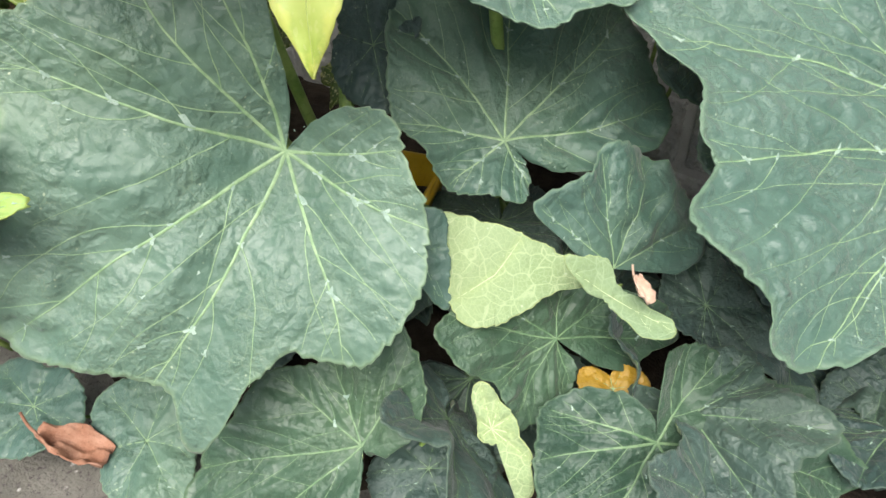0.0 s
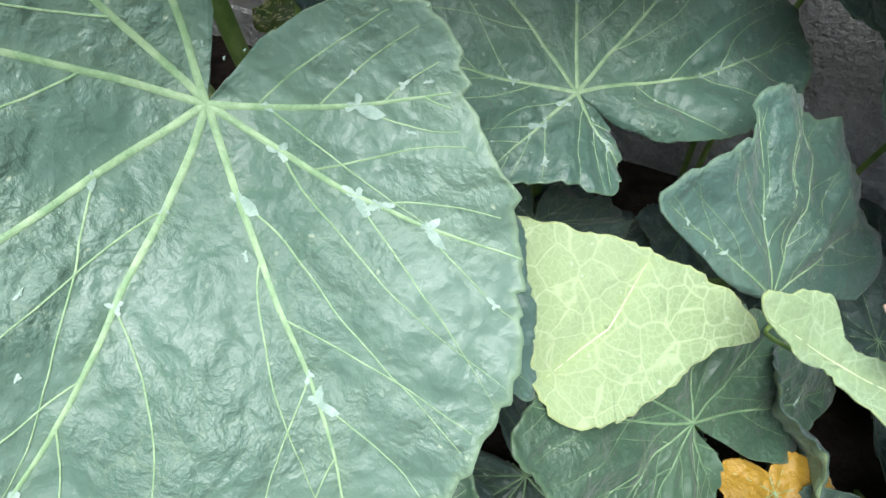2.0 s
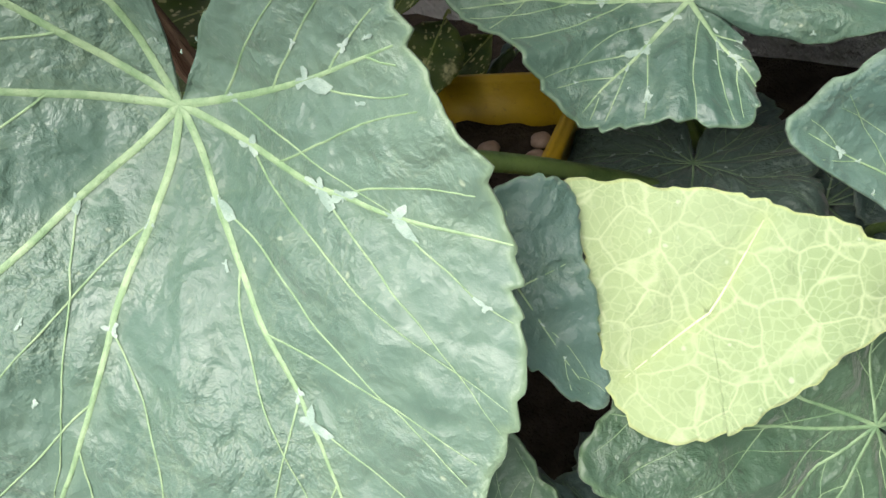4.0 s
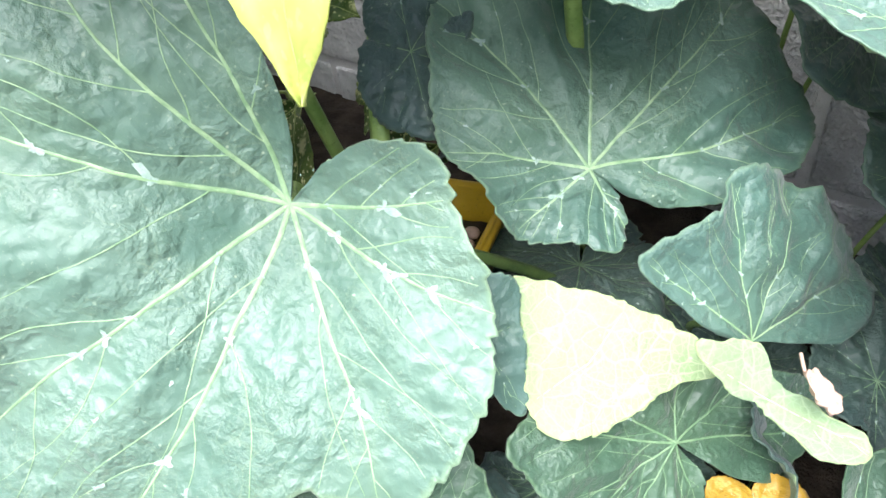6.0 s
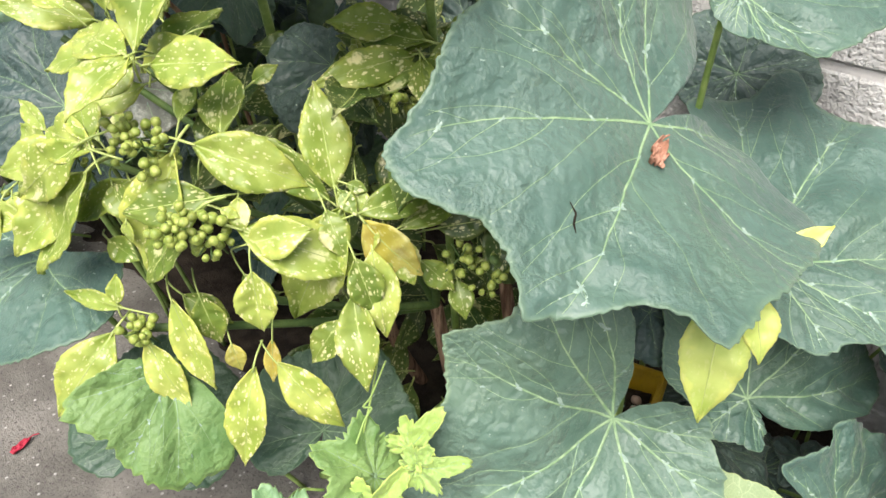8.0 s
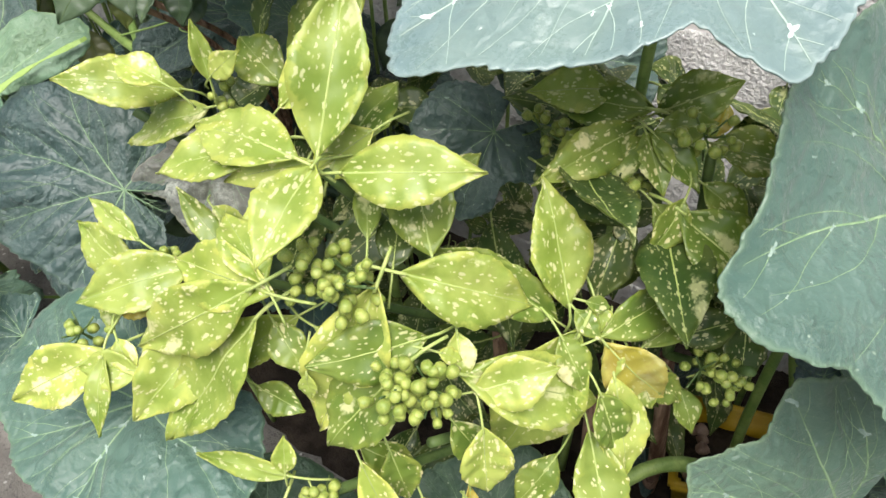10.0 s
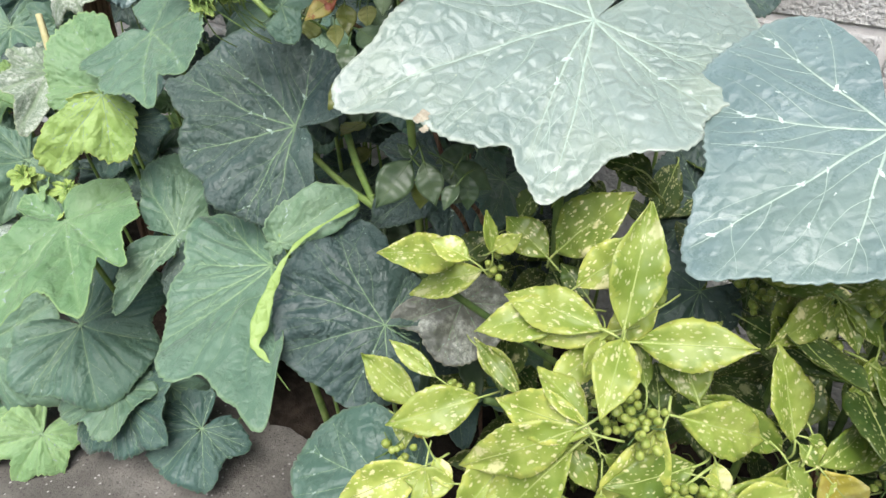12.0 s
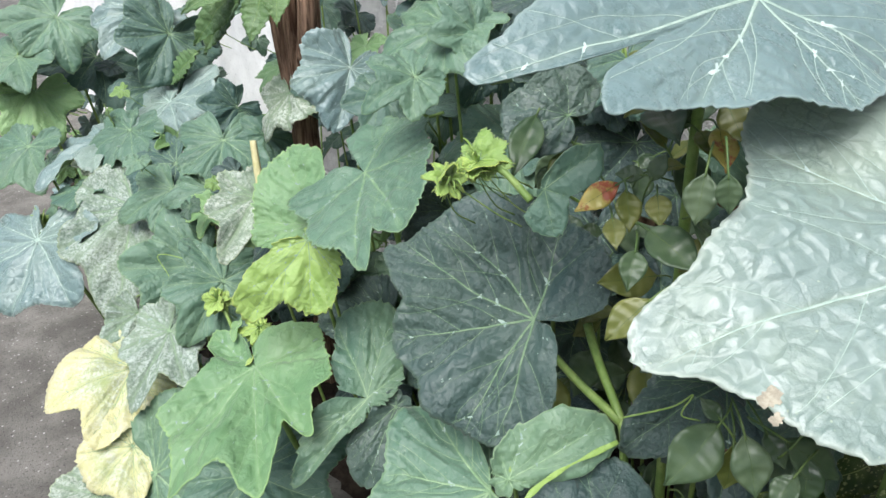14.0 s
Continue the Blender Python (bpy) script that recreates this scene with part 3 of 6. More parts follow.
def vein_mesh(blade, on, net, table, size, rng, marks):
    top = blade.data.materials[0]
    skin = VEIN_PALE if top == UNDER else VEIN_WHITE if top in (GREY, PALE_SHEEN) else VEIN_DULL if top in (LOW_SHADED, DEEP) else VEIN
    spots, bm = bmesh.new(), None

    def fleck(u, v, a, r):
        # a ragged pale star in the fork of two veins, drawn out along them
        if math.hypot(u, v) > 0.93 * table[round(math.degrees(math.atan2(u, v))) + 220]:
            return
        arms = (a, a + rng.uniform(120, 170), a - rng.uniform(90, 150))
        reach = [rng.uniform(0.5, 1.7), rng.uniform(0.2, 0.9), rng.uniform(0.1, 0.7)]
        ring = []
        for k in range(22):
            b = k * 360 / 22 + rng.uniform(-6, 6)
            d = r * (rng.uniform(0.14, 0.5) + sum(q * math.exp(-((((b - c + 180) % 360 - 180) / 26) ** 2)) for c, q in zip(arms, reach)))
            c = math.radians(b)
            ring.append(on(u + d * math.sin(c), v + d * math.cos(c)) + Vector((0, 0, 0.0002)))
        hub = spots.verts.new(on(u, v) + Vector((0, 0, 0.0004)))
        rim = [spots.verts.new(p) for p in ring]
        for p, q in zip(rim, rim[1:] + rim[:1]):
            spots.faces.new((hub, q, p))

    for line, depth in net:
        if depth == 2:
            continue
        if bm is None or (depth == 0 and size > 0.075):
            if bm is not None and bm.faces:
                part("vein", bm, skin, blade)
            bm = bmesh.new()
        ribbon(bm, [on(p[0], p[1]) for p in line], [p[2] for p in line], 0.0001)
        if depth and marks:
            (u, v, _), (x, y, _) = line[0], line[min(len(line) - 1, 3)]
            if rng.random() < 0.55 * marks:
                fleck(u, v, math.degrees(math.atan2(x - u, y - v)), rng.uniform(0.0016, 0.0042) * min(1.2, size / 0.17))
            if rng.random() < 0.35 * marks:
                u, v, _ = line[int(len(line) * rng.uniform(0.4, 0.9))]
                fleck(u, v, math.degrees(math.atan2(x - u, y - v)), rng.uniform(0.001, 0.0024) * min(1.2, size / 0.17))
    for k in range(int(26 * marks) if size > 0.1 else 0):
        a, d = rng.uniform(0, 360), math.sqrt(rng.uniform(0.05, 0.8))
        d *= table[round((a + 180) % 360 - 180) + 220]
        fleck(d * math.sin(math.radians(a)), d * math.cos(math.radians(a)), a, rng.uniform(0.0006, 0.0017))
    if bm is not None and bm.faces:
        part("vein" if size > 0.075 else "vein_network", bm, skin, blade)
    if marks and spots.faces:
        tagged(part("pale_mottling", spots, MARK_PALE if top in (GREY, PALE_SHEEN) else MARK, blade), kind="stuff")
    else:
        spots.free()


def stalk(blade, m, end, size):
    """The leaf's stalk, in the leaf's own frame, from the joint down to the vine."""
    top = m.translation
    away = m.to_3x3() @ Vector((0, 0.12, -1)).normalized()
    if end:
        end = Vector(end)
    elif size < 0.075:
        end = top + away * 0.03 + Vector((0, 0.05, -0.03))
    else:
        end = Vector((top.x - 0.04, min(0.52, top.y + 0.12), 0.004))
    line = smooth_line([top + away * 0.0022, top + away * 0.05 * size / 0.17, (top + away * min(0.09, size) + end) / 2, end], 7)
    inv = m.inverted()
    bm = bmesh.new()
    tube(bm, [inv @ p for p in line], [size * (0.016 + 0.014 * k / len(line)) for k in range(len(line))], 10, 0.05)
    part("stalk", bm, STALK, blade)


plant_near = thing("squash_plant", pose(-0.3, 0.42, 0), "sprawling squash plant with broad grey-green pale-flecked leaves", "squash plant")
plant_mid = thing("squash_plant", pose(-0.75, 0.3, 0), "tall squash plant with large leaves, pale with painted sky sheen, over a laurel bush", "squash plant")
plant_far = thing("squash_plant", pose(-1.3, 0.25, 0), "squash vine with lobed light green and mildewed leaves along the wall", "squash plant")
bpy.context.view_layer.update()



# ---- smaller leaves, shared by several plants ----
def oval_leaf(plant, foot, tip, width, mat, notch=1.0, ribs=5):
    """A pointed oval leaf from foot to tip, folded along its midrib, on a short stalk."""
    foot, tip = Vector(foot), Vector(tip)
    length = (tip - foot).length
    width = min(width * 0.95, length * 0.56)
    seed = random.random() * 50
    along = (tip - foot).normalized()
    face = Vector((0.5, -0.55, 0.68)) + Vector((random.uniform(-0.4, 0.4), random.uniform(-0.35, 0.35), random.uniform(-0.3, 0.3)))
    up = (face - along * face.dot(along)).normalized()
    m = Matrix.Translation(foot) @ Matrix((along.cross(up), along, up)).transposed().to_4x4()
    laurel = mat.name.startswith("laurel")
    fold, curl = random.uniform(0.06, 0.36), random.uniform(0.05, 0.35)
    nx, ny = 8, 26

    def half(s):
        w = math.sin(math.pi * min(1.0, s**0.88)) ** 1.08 + 0.03 * (1 - s)
        if notch and s > 0.4:
            w *= 1 + 0.09 * notch * (((s * 11 + seed) % 1.0) - 0.4)
        return max(0.0, w) * width * 0.55

    def spot(u, s):
        x = half(s) * u
        z = abs(x) * fold - curl * length * (s - 0.35) ** 2 + 0.05 * length * noise.noise((s * 3.5, u * 1.4, seed))
        z += 0.02 * width * (3.2 if ribs > 5 else 1.0) * math.sin(s * ribs * 6.28 - abs(u) * 3) * min(1, abs(u) * 2)
        return (x, s * length, z)

    verts = [spot(-1 + 2 * i / nx, j / ny) for j in range(ny + 1) for i in range(nx + 1)]
    faces = [(j * 9 + i, j * 9 + i + 1, j * 9 + i + 10, j * 9 + i + 9) for j in range(ny) for i in range(nx)]
    me = bpy.data.meshes.new("leaf")
    me.from_pydata(verts, [], faces)
    me.attributes.new("margin", "FLOAT", "POINT").data.foreach_set("value", [max(abs(-1 + 2 * i / nx), (j / ny) ** 4) for j in range(ny + 1) for i in range(nx + 1)])
    blade = mesh_part("leaf", me, mat, plant)
    solid = blade.modifiers.new("thickness", "SOLIDIFY")
    solid.thickness, solid.offset = 0.0007, -1.0
    blade.matrix_parent_inverse = plant.matrix_world.inverted()
    blade.matrix_basis = m
    bm = bmesh.new()
    ribbon(bm, [Vector(spot(0, s / 16)) + Vector((0, 0, 0.0002)) for s in range(17)], [width * (0.02 if laurel else 0.011) * (1 - 0.8 * s / 16) for s in range(17)], 0.0002)
    part("midrib", bm, RIB if laurel else STALK_DARK if ribs < 6 else STALK, blade)
    bm = bmesh.new()
    tube(bm, smooth_line([(0, 0.003, 0), (0, -0.01, -0.004), (0, -0.02, -0.014)], 4), max(0.0008, width * (0.028 if laurel else 0.018)), 6)
    part("stalk", bm, RIB if laurel else STALK_DARK, blade)
    return blade


def lobed_leaf(plant, joint, tip, fullness, mat, teeth=1.0):
    """A smaller five-lobed leaf from its stalk joint to the tip of its middle lobe; fullness 6 is narrow, 12 round."""
    joint, tip = Vector(joint), Vector(tip)
    r = (tip - joint).length * 100
    along = (tip - joint).normalized()
    face = Vector((0.5, -0.55, 0.65)) + Vector((random.uniform(-0.55, 0.55), random.uniform(-0.45, 0.45), random.uniform(-0.4, 0.3)))
    up = (face - along * face.dot(along)).normalized()
    m = Matrix.Translation(joint) @ Matrix((along.cross(up), along, up)).transposed().to_4x4()
    wide = fullness / 10
    lobes = []
    for a, k in ((-170, 0.14), (-152, 0.5), (-134, 0.52), (-106, 0.7), (-80, 0.58), (-50, 0.84), (-24, 0.68), (0, 1.0), (24, 0.68), (50, 0.84), (80, 0.58), (106, 0.7), (134, 0.52), (152, 0.5), (170, 0.14)):
        lobes.append((a, r * (k if a == 0 else k * wide) * random.uniform(0.85, 1.15)))
    return squash_leaf(plant, m, tuple(lobes), mat=mat, wave=1.5, droop=0.3, rings=9, marks=0.4, teeth=1.5 * teeth, sharp=0.3)


def berry_cluster(plant, foot, top, count):
    """A loose bunch of green berries on thin stalks."""
    foot, top = Vector(foot), Vector(top)
    hub = thing_part("berry_cluster", plant, foot)
    reach = max(0.021, (top - foot).length * 1.1)
    rng = random.Random(count + int(abs(foot.x) * 9999))
    for k in range(count):
        away = Vector((rng.gauss(0.25, 0.6), rng.gauss(-0.3, 0.6), rng.gauss(0.2, 0.55)))
        place = away.normalized() * reach * rng.uniform(0.35, 1.0)
        ob = new("berry", BERRY_MESH)
        ob.parent = hub
        size = rng.uniform(0.75, 1.15)
        turn = away.to_track_quat("Z", "Y")
        ob.matrix_basis = Matrix.LocRotScale(place, turn, (size, size, size))
    bm = bmesh.new()
    for k in range(6):
        away = Vector((rng.gauss(0.2, 0.5), rng.gauss(-0.2, 0.5), rng.gauss(0.2, 0.5))).normalized() * reach * 0.8
        tube(bm, smooth_line([Vector((0, 0.01, -0.02)), Vector((0, 0, 0)), away * 0.5, away], 3), 0.0007, 5)
    part("stalk", bm, STALK_DARK, hub)


def stem(name, plant, points, radius, mat, ribs=0.0, sides=10, label=""):
    inv = plant.matrix_world.inverted()
    line = smooth_line(points, 8)
    n = len(line)
    bm = bmesh.new()
    radii = [radius * (1.0 - 0.25 * k / n) * (1 + 0.06 * noise.noise((k * 0.7, radius * 900, 1))) for k in range(n)]
    tube(bm, [inv @ p for p in line], radii, sides, ribs)
    return part(name, bm, mat, plant, label)


def thing_part(name, parent, place):
    ob = new(name)
    ob.empty_display_size = 0.01
    ob.parent = parent
    ob.matrix_parent_inverse = parent.matrix_world.inverted()
    ob.location = place
    return ob


RIB = plain("leaf_rib", (0.3, 0.38, 0.1), (0.42, 0.48, 0.16), 120, 0.45)
bm = bmesh.new()
bmesh.ops.create_uvsphere(bm, u_segments=10, v_segments=7, radius=0.0036)
for v in bm.verts:
    v.co.z *= 1.25
    if v.co.z > 0.0040:
        v.co.z -= 0.0010
BERRY_MESH = bpy.data.meshes.new("berry")
bm.to_mesh(BERRY_MESH)
bm.free()
BERRY_MESH.materials.append(BERRY)
BERRY_MESH.shade_smooth()

bush = thing("spotted_laurel", pose(-0.6, 0.2, 0), "spotted laurel bush with yellow-green freckled leaves and green berries", "shrub")
rose = thing("ovate_shrub", pose(-0.9, 0.2, 0), "thin shrub with dark ovate leaves, some yellow and red", "shrub")
shrub = thing("ribbed_shrub", pose(-1.8, 0.35, 0), "shrub with strongly ribbed hanging green leaves", "shrub")
bpy.context.view_layer.update()

TEAR = ((-0.0095, 0.1086), (-0.017, 0.1096), (-0.019, 0.112), (-0.022, 0.1148), (-0.027, 0.118))
# squash leaves: place and turn of the stalk joint, then (degrees, centimetres) of each lobe and bay round it
squash_leaf(plant_near, pose(-0.292, 0.205, 0.27, -51.6, -43.3, -166.5),
            ((-182, 2.4), (-170, 5), (-157, 6.5), (-147, 7), (-138, 7.2), (-127, 7.7), (-117, 8.9), (-105, 10.4), (-95, 11.5), (-86, 12), (-75, 12.9), (-66, 13.8), (-56, 12.9), (-47, 12.3), (-37, 14.4), (-28, 20), (-19, 16.6), (-9, 17.1), (-1, 18.1), (8, 19.9), (17, 19.9), (26, 18.5), (36, 17.1), (44, 15.7), (53, 15), (61, 15.8), (69, 16.9), (77, 15.1), (86, 14), (94, 14.6), (101, 15.1), (109, 14.1), (116, 13.3), (124, 12.6), (131, 10), (137, 5.6), (146, 2.4)), marks=0.7, mat=UPPER_SHEEN, fine=True, cup=0.034, quilt=0.4, wave=0.8, droop=0.06, veins=(-128, -103, -64, -25, 15, 62, 97, 123), bend=(0.4, -0.06, -0.02))
squash_leaf(plant_near, pose(-0.229, 0.367, 0.215, 32.9, -31.2, 86.7),
            ((-185, 1.1), (-169, 2.7), (-152, 4.1), (-138, 5), (-109, 4.7), (-68, 6), (-42, 6.7), (-20, 9.2), (-3, 10.5), (12, 12.6), (23, 15.1), (42, 15.2), (60, 15.9), (79, 15.8), (98, 16), (111, 15.6), (119, 14.7), (132, 15.1), (148, 12.9), (152, 11), (179, 4.8), (185, 2.9)), mat=DARK, veins=(-147, -70, -21, 22, 64, 103, 137))
squash_leaf(plant_near, pose(0.058, 0.521, 0.244, 31.6, -7.1, 80.9),
            ((-171, 10.3), (-128, 15.4), (-111, 19.2), (-99, 20.6), (-95, 23.7), (-90, 26.4), (-87, 26.7), (-83, 25.1), (-77, 25.6), (-69, 26.5), (-62, 22.8), (-57, 23.2), (-48, 22.4), (-41, 24.8), (-36, 26.9), (-27, 21.5), (-14, 19.1), (33, 15.7), (69, 22.9), (91, 32.5), (109, 27.4), (136, 18.4), (171, 12)), mat=DARK, wave=0.5, droop=0.16, quilt=2.4, fine=True, veins=(-95, -88, -69, -31, -5,))
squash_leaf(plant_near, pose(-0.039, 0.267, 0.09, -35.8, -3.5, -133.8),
            ((-174, 1.9), (-163, 6.3), (-140, 7.8), (-107, 10), (-99, 12.7), (-95, 11.9), (-82, 14.3), (-74, 16.4), (-67, 14.2), (-52, 10.7), (0, 6.8), (47, 7.6), (71, 9.2), (87, 8.9), (109, 8.4), (130, 6.6), (148, 4.3), (164, 2.5), (174, 1.7)), marks=0.12, mat=LOW_SHADED, veins=(-134, -78, -24, 48, 90, 118))
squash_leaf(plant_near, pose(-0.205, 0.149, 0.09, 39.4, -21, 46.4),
            ((-168, 1.2), (-150, 6.1), (-123, 10), (-95, 14.2), (-84, 14.1), (-76, 12.7), (-55, 9.6), (-39, 8.7), (-8, 6.7), (25, 7), (41, 8.8), (52, 7.6), (72, 6.1), (88, 4.8), (120, 2.4), (168, 0.7)), marks=0.12, mat=LOW_SHADED, veins=(-112, -81, -33, -1, 54))
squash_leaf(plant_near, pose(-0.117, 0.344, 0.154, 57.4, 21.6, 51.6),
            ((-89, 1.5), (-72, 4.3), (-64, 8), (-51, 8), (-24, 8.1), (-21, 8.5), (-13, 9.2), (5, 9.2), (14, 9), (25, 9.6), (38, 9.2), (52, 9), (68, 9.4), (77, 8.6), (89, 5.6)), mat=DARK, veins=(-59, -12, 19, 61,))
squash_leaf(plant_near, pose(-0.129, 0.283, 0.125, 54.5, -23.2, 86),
            ((-174, 2.5), (-150, 4.1), (-119, 5.8), (-101, 7), (-68, 6.2), (-43, 8.7), (-34, 10), (-24, 9), (-9, 7.6), (10, 6.6), (57, 5.2), (110, 7), (135, 11.6), (144, 13.2), (150, 9.3), (163, 6.8), (174, 3.9)), marks=0.12, mat=LOW_SHADED)
squash_leaf(plant_near, pose(-0.332, 0.249, 0.518, -3.7, -42.9, -175),
            ((-174, 2.4), (-162, 9.6), (-137, 13.4), (-123, 15.4), (-102, 14.2), (-77, 14.2), (-62, 14.6), (-54, 16), (-48, 17.2), (-42, 15.4), (-35, 15), (-20, 17.6), (-15, 19), (-9, 17.4), (-3, 16.6), (5, 16.6), (10, 18), (17, 19.4), (25, 19.5), (30, 18), (36, 17), (45, 16.6), (68, 14.2), (95, 13), (120, 14), (145, 16), (158, 17), (168, 14), (176, 2.6)), mat=UPPER_SHEEN, fine=True, tear=TEAR, veins=(-149, -79, -18, 29, 72, 109, 137), quilt=0.4, wave=0.8, bend=(1.8, -1.3, -0.8))
squash_leaf(plant_near, pose(-0.25, 0.373, 0.366, 1.6, 24.5, -47.9),
            ((-130, 2.6), (-118, 8), (-112, 12), (-105, 19.3), (-98, 20.1), (-84, 20.4), (-73, 24.7), (-66, 20.6), (-53, 20.8), (-41, 20.7), (-30, 17.9), (-18, 14.2), (-7, 12.5), (0, 13.6), (5, 14.4), (10, 11.8), (21, 9.8), (27, 10.2), (43, 10.8), (59, 8.3), (76, 8.5), (98, 7.1), (121, 6.2), (149, 4.6), (170, 3.2)), mat=UPPER_SHEEN, veins=(-122, -92, -63, -8, 32, 70, 130))
squash_leaf(plant_near, pose(-0.359, 0.429, 0.572, -32.3, 25.9, -93.9),
            ((-157, 4.5), (-106, 7.8), (-73, 13.4), (-53, 15.1), (-46, 12.7), (-39, 14), (-32, 13.5), (-18, 11), (2, 8.7), (30, 5.9), (66, 3.8), (102, 3.3), (157, 3)), mat=DARK)
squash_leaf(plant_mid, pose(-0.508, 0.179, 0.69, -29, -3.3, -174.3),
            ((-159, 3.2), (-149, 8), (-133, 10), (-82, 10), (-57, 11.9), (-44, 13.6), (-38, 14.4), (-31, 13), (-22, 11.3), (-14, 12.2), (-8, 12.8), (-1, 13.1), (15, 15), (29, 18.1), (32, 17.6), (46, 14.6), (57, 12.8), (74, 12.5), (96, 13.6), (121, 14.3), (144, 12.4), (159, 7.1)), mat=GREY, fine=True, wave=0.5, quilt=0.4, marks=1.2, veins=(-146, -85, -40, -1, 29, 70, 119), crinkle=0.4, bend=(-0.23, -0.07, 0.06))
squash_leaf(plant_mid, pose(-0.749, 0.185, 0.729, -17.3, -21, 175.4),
            ((-176, 4.8), (-174, 8.6), (-171, 14.2), (-163, 15.7), (-146, 14.5), (-94, 13.7), (-75, 14.3), (-70, 15.4), (-64, 15.8), (-55, 15.6), (-45, 16.1), (-35, 18.4), (-29, 19.5), (-22, 17.6), (-16, 15.9), (-9, 17.4), (-1, 18.2), (5, 18.5), (13, 20), (21, 23.4), (24, 23.3), (34, 18.7), (49, 15.9), (57, 16.1), (71, 17.5), (97, 17.2), (138, 19.4), (159, 22.6), (166, 15.8), (176, 8.4)), mat=PALE_SHEEN, fine=True, wave=0.55, quilt=1.1, marks=0.35, scorch=((0.0226, 0.1826, 0.006), (0.0124, 0.189, 0.0035)), veins=(-105, -71, -32, -17, 21, 66, 121), crinkle=0.25, bend=(0.65, 0.15, -0.55))
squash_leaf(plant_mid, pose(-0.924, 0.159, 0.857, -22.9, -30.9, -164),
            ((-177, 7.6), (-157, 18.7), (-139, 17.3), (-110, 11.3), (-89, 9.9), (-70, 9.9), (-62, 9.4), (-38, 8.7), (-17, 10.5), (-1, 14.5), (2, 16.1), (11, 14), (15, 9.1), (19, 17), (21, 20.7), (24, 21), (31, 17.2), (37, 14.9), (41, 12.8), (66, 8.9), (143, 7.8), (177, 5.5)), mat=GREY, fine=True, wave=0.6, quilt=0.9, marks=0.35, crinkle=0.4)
squash_leaf(plant_mid, pose(-1.034, 0.085, 0.59, 10.2, -43.5, 107.3),
            ((-170, 1.3), (-138, 4.2), (-121, 7.6), (-107, 10.3), (-93, 11.3), (-75, 11.7), (-59, 12.4), (-50, 11.6), (-29, 13), (-19, 12.7), (-12, 12.2), (-4, 13.8), (6, 15.8), (14, 14.3), (45, 13.2), (66, 11.6), (95, 8.9), (124, 8.2), (149, 6.4), (170, 2.7)), marks=0.6, mat=DEEP, pet=(-0.964, 0.131, 0.496), veins=(-100, -76, -26, 3, 46, 92), bend=(0.02, 0.14, 0.41))
squash_leaf(plant_mid, pose(-0.856, 0.023, 0.443, 25.5, -40.5, 101.6),
            ((-161, 4.3), (-130, 7.9), (-111, 8), (-85, 8.6), (-67, 8.6), (-52, 9.5), (-34, 10.7), (-17, 11.2), (3, 11.6), (18, 11.5), (39, 11.5), (56, 11.3), (69, 9.2), (74, 6.9), (105, 6), (161, 3)), marks=0.12, mat=DEEP)
squash_leaf(plant_mid, pose(-1.005, 0.009, 0.462, -17, -8.7, 159),
            ((-109, 2.6), (-78, 6.3), (-73, 12.8), (-66, 20.2), (-56, 17.4), (-41, 14.7), (-33, 16), (1, 11.8), (36, 10.1), (76, 11.9), (88, 8.5), (109, 2.5)), marks=0.12, mat=MID)
squash_leaf(plant_mid, pose(-0.971, -0.005, 0.509, -11.8, 45.8, -65.9),
            ((-180, 1.4), (-127, 2.5), (-89, 4.7), (-65, 7.5), (-46, 9.4), (-34, 8.8), (-25, 6.6), (-9, 2.6), (109, 1.5), (180, 1.4)), mat=MID)
squash_leaf(plant_far, pose(-1.394, -0.029, 0.397, -10.6, 13.9, -119.9),
            ((-176, 2.5), (-150, 5.8), (-127, 7.4), (-108, 9.2), (-84, 9.6), (-68, 10.6), (-54, 11.8), (-42, 11), (-33, 12.6), (-26, 14.6), (-19, 10.6), (-11, 13.9), (-4, 17.4), (0, 18.6), (5, 17.4), (11, 14.6), (17, 14), (26, 16), (36, 18), (42, 15), (48, 13.6), (60, 12.6), (73, 12.6), (86, 8.4), (105, 6), (123, 5.8), (136, 8.6), (146, 9.6), (158, 7.6), (172, 3)), mat=FRESH, teeth=1.4, sharp=0.3, wave=1.3, veins=(-84, -30, 0, 36, 70, 146))
squash_leaf(plant_far, pose(-1.41, 0.074, 0.557, 20.5, -48.7, 103.3),
            ((-180, 2.1), (-141, 2.6), (-54, 5.5), (-37, 8), (-9, 7.5), (29, 9.9), (53, 11.5), (71, 10.2), (83, 7), (92, 2.4), (180, 2.1)), mat=FRESH, teeth=2.2, sharp=0.15)
squash_leaf(plant_far, pose(-1.353, 0.042, 0.567, -63.3, -5.6, -126.5),
            ((-112, 1), (-54, 4.7), (-46, 5.9), (-5, 9), (18, 8.1), (32, 11.8), (47, 10.9), (57, 8.6), (73, 4.3), (112, 1.1)), mat=TENDER, teeth=2.2, sharp=0.15)
squash_leaf(plant_far, pose(-1.362, 0.132, 0.628, 3.7, 32.9, -99.5),
            ((-171, 4.2), (-167, 9), (-150, 10.7), (-126, 11.1), (-54, 9.3), (-26, 11.7), (-11, 13.6), (12, 15), (23, 13.3), (28, 18.5), (41, 14.4), (90, 9.7), (131, 9.4), (156, 7.4), (171, 2.8)), mat=MID, teeth=2.2, sharp=0.15, veins=(-127, -34, 8, 29, 91,))
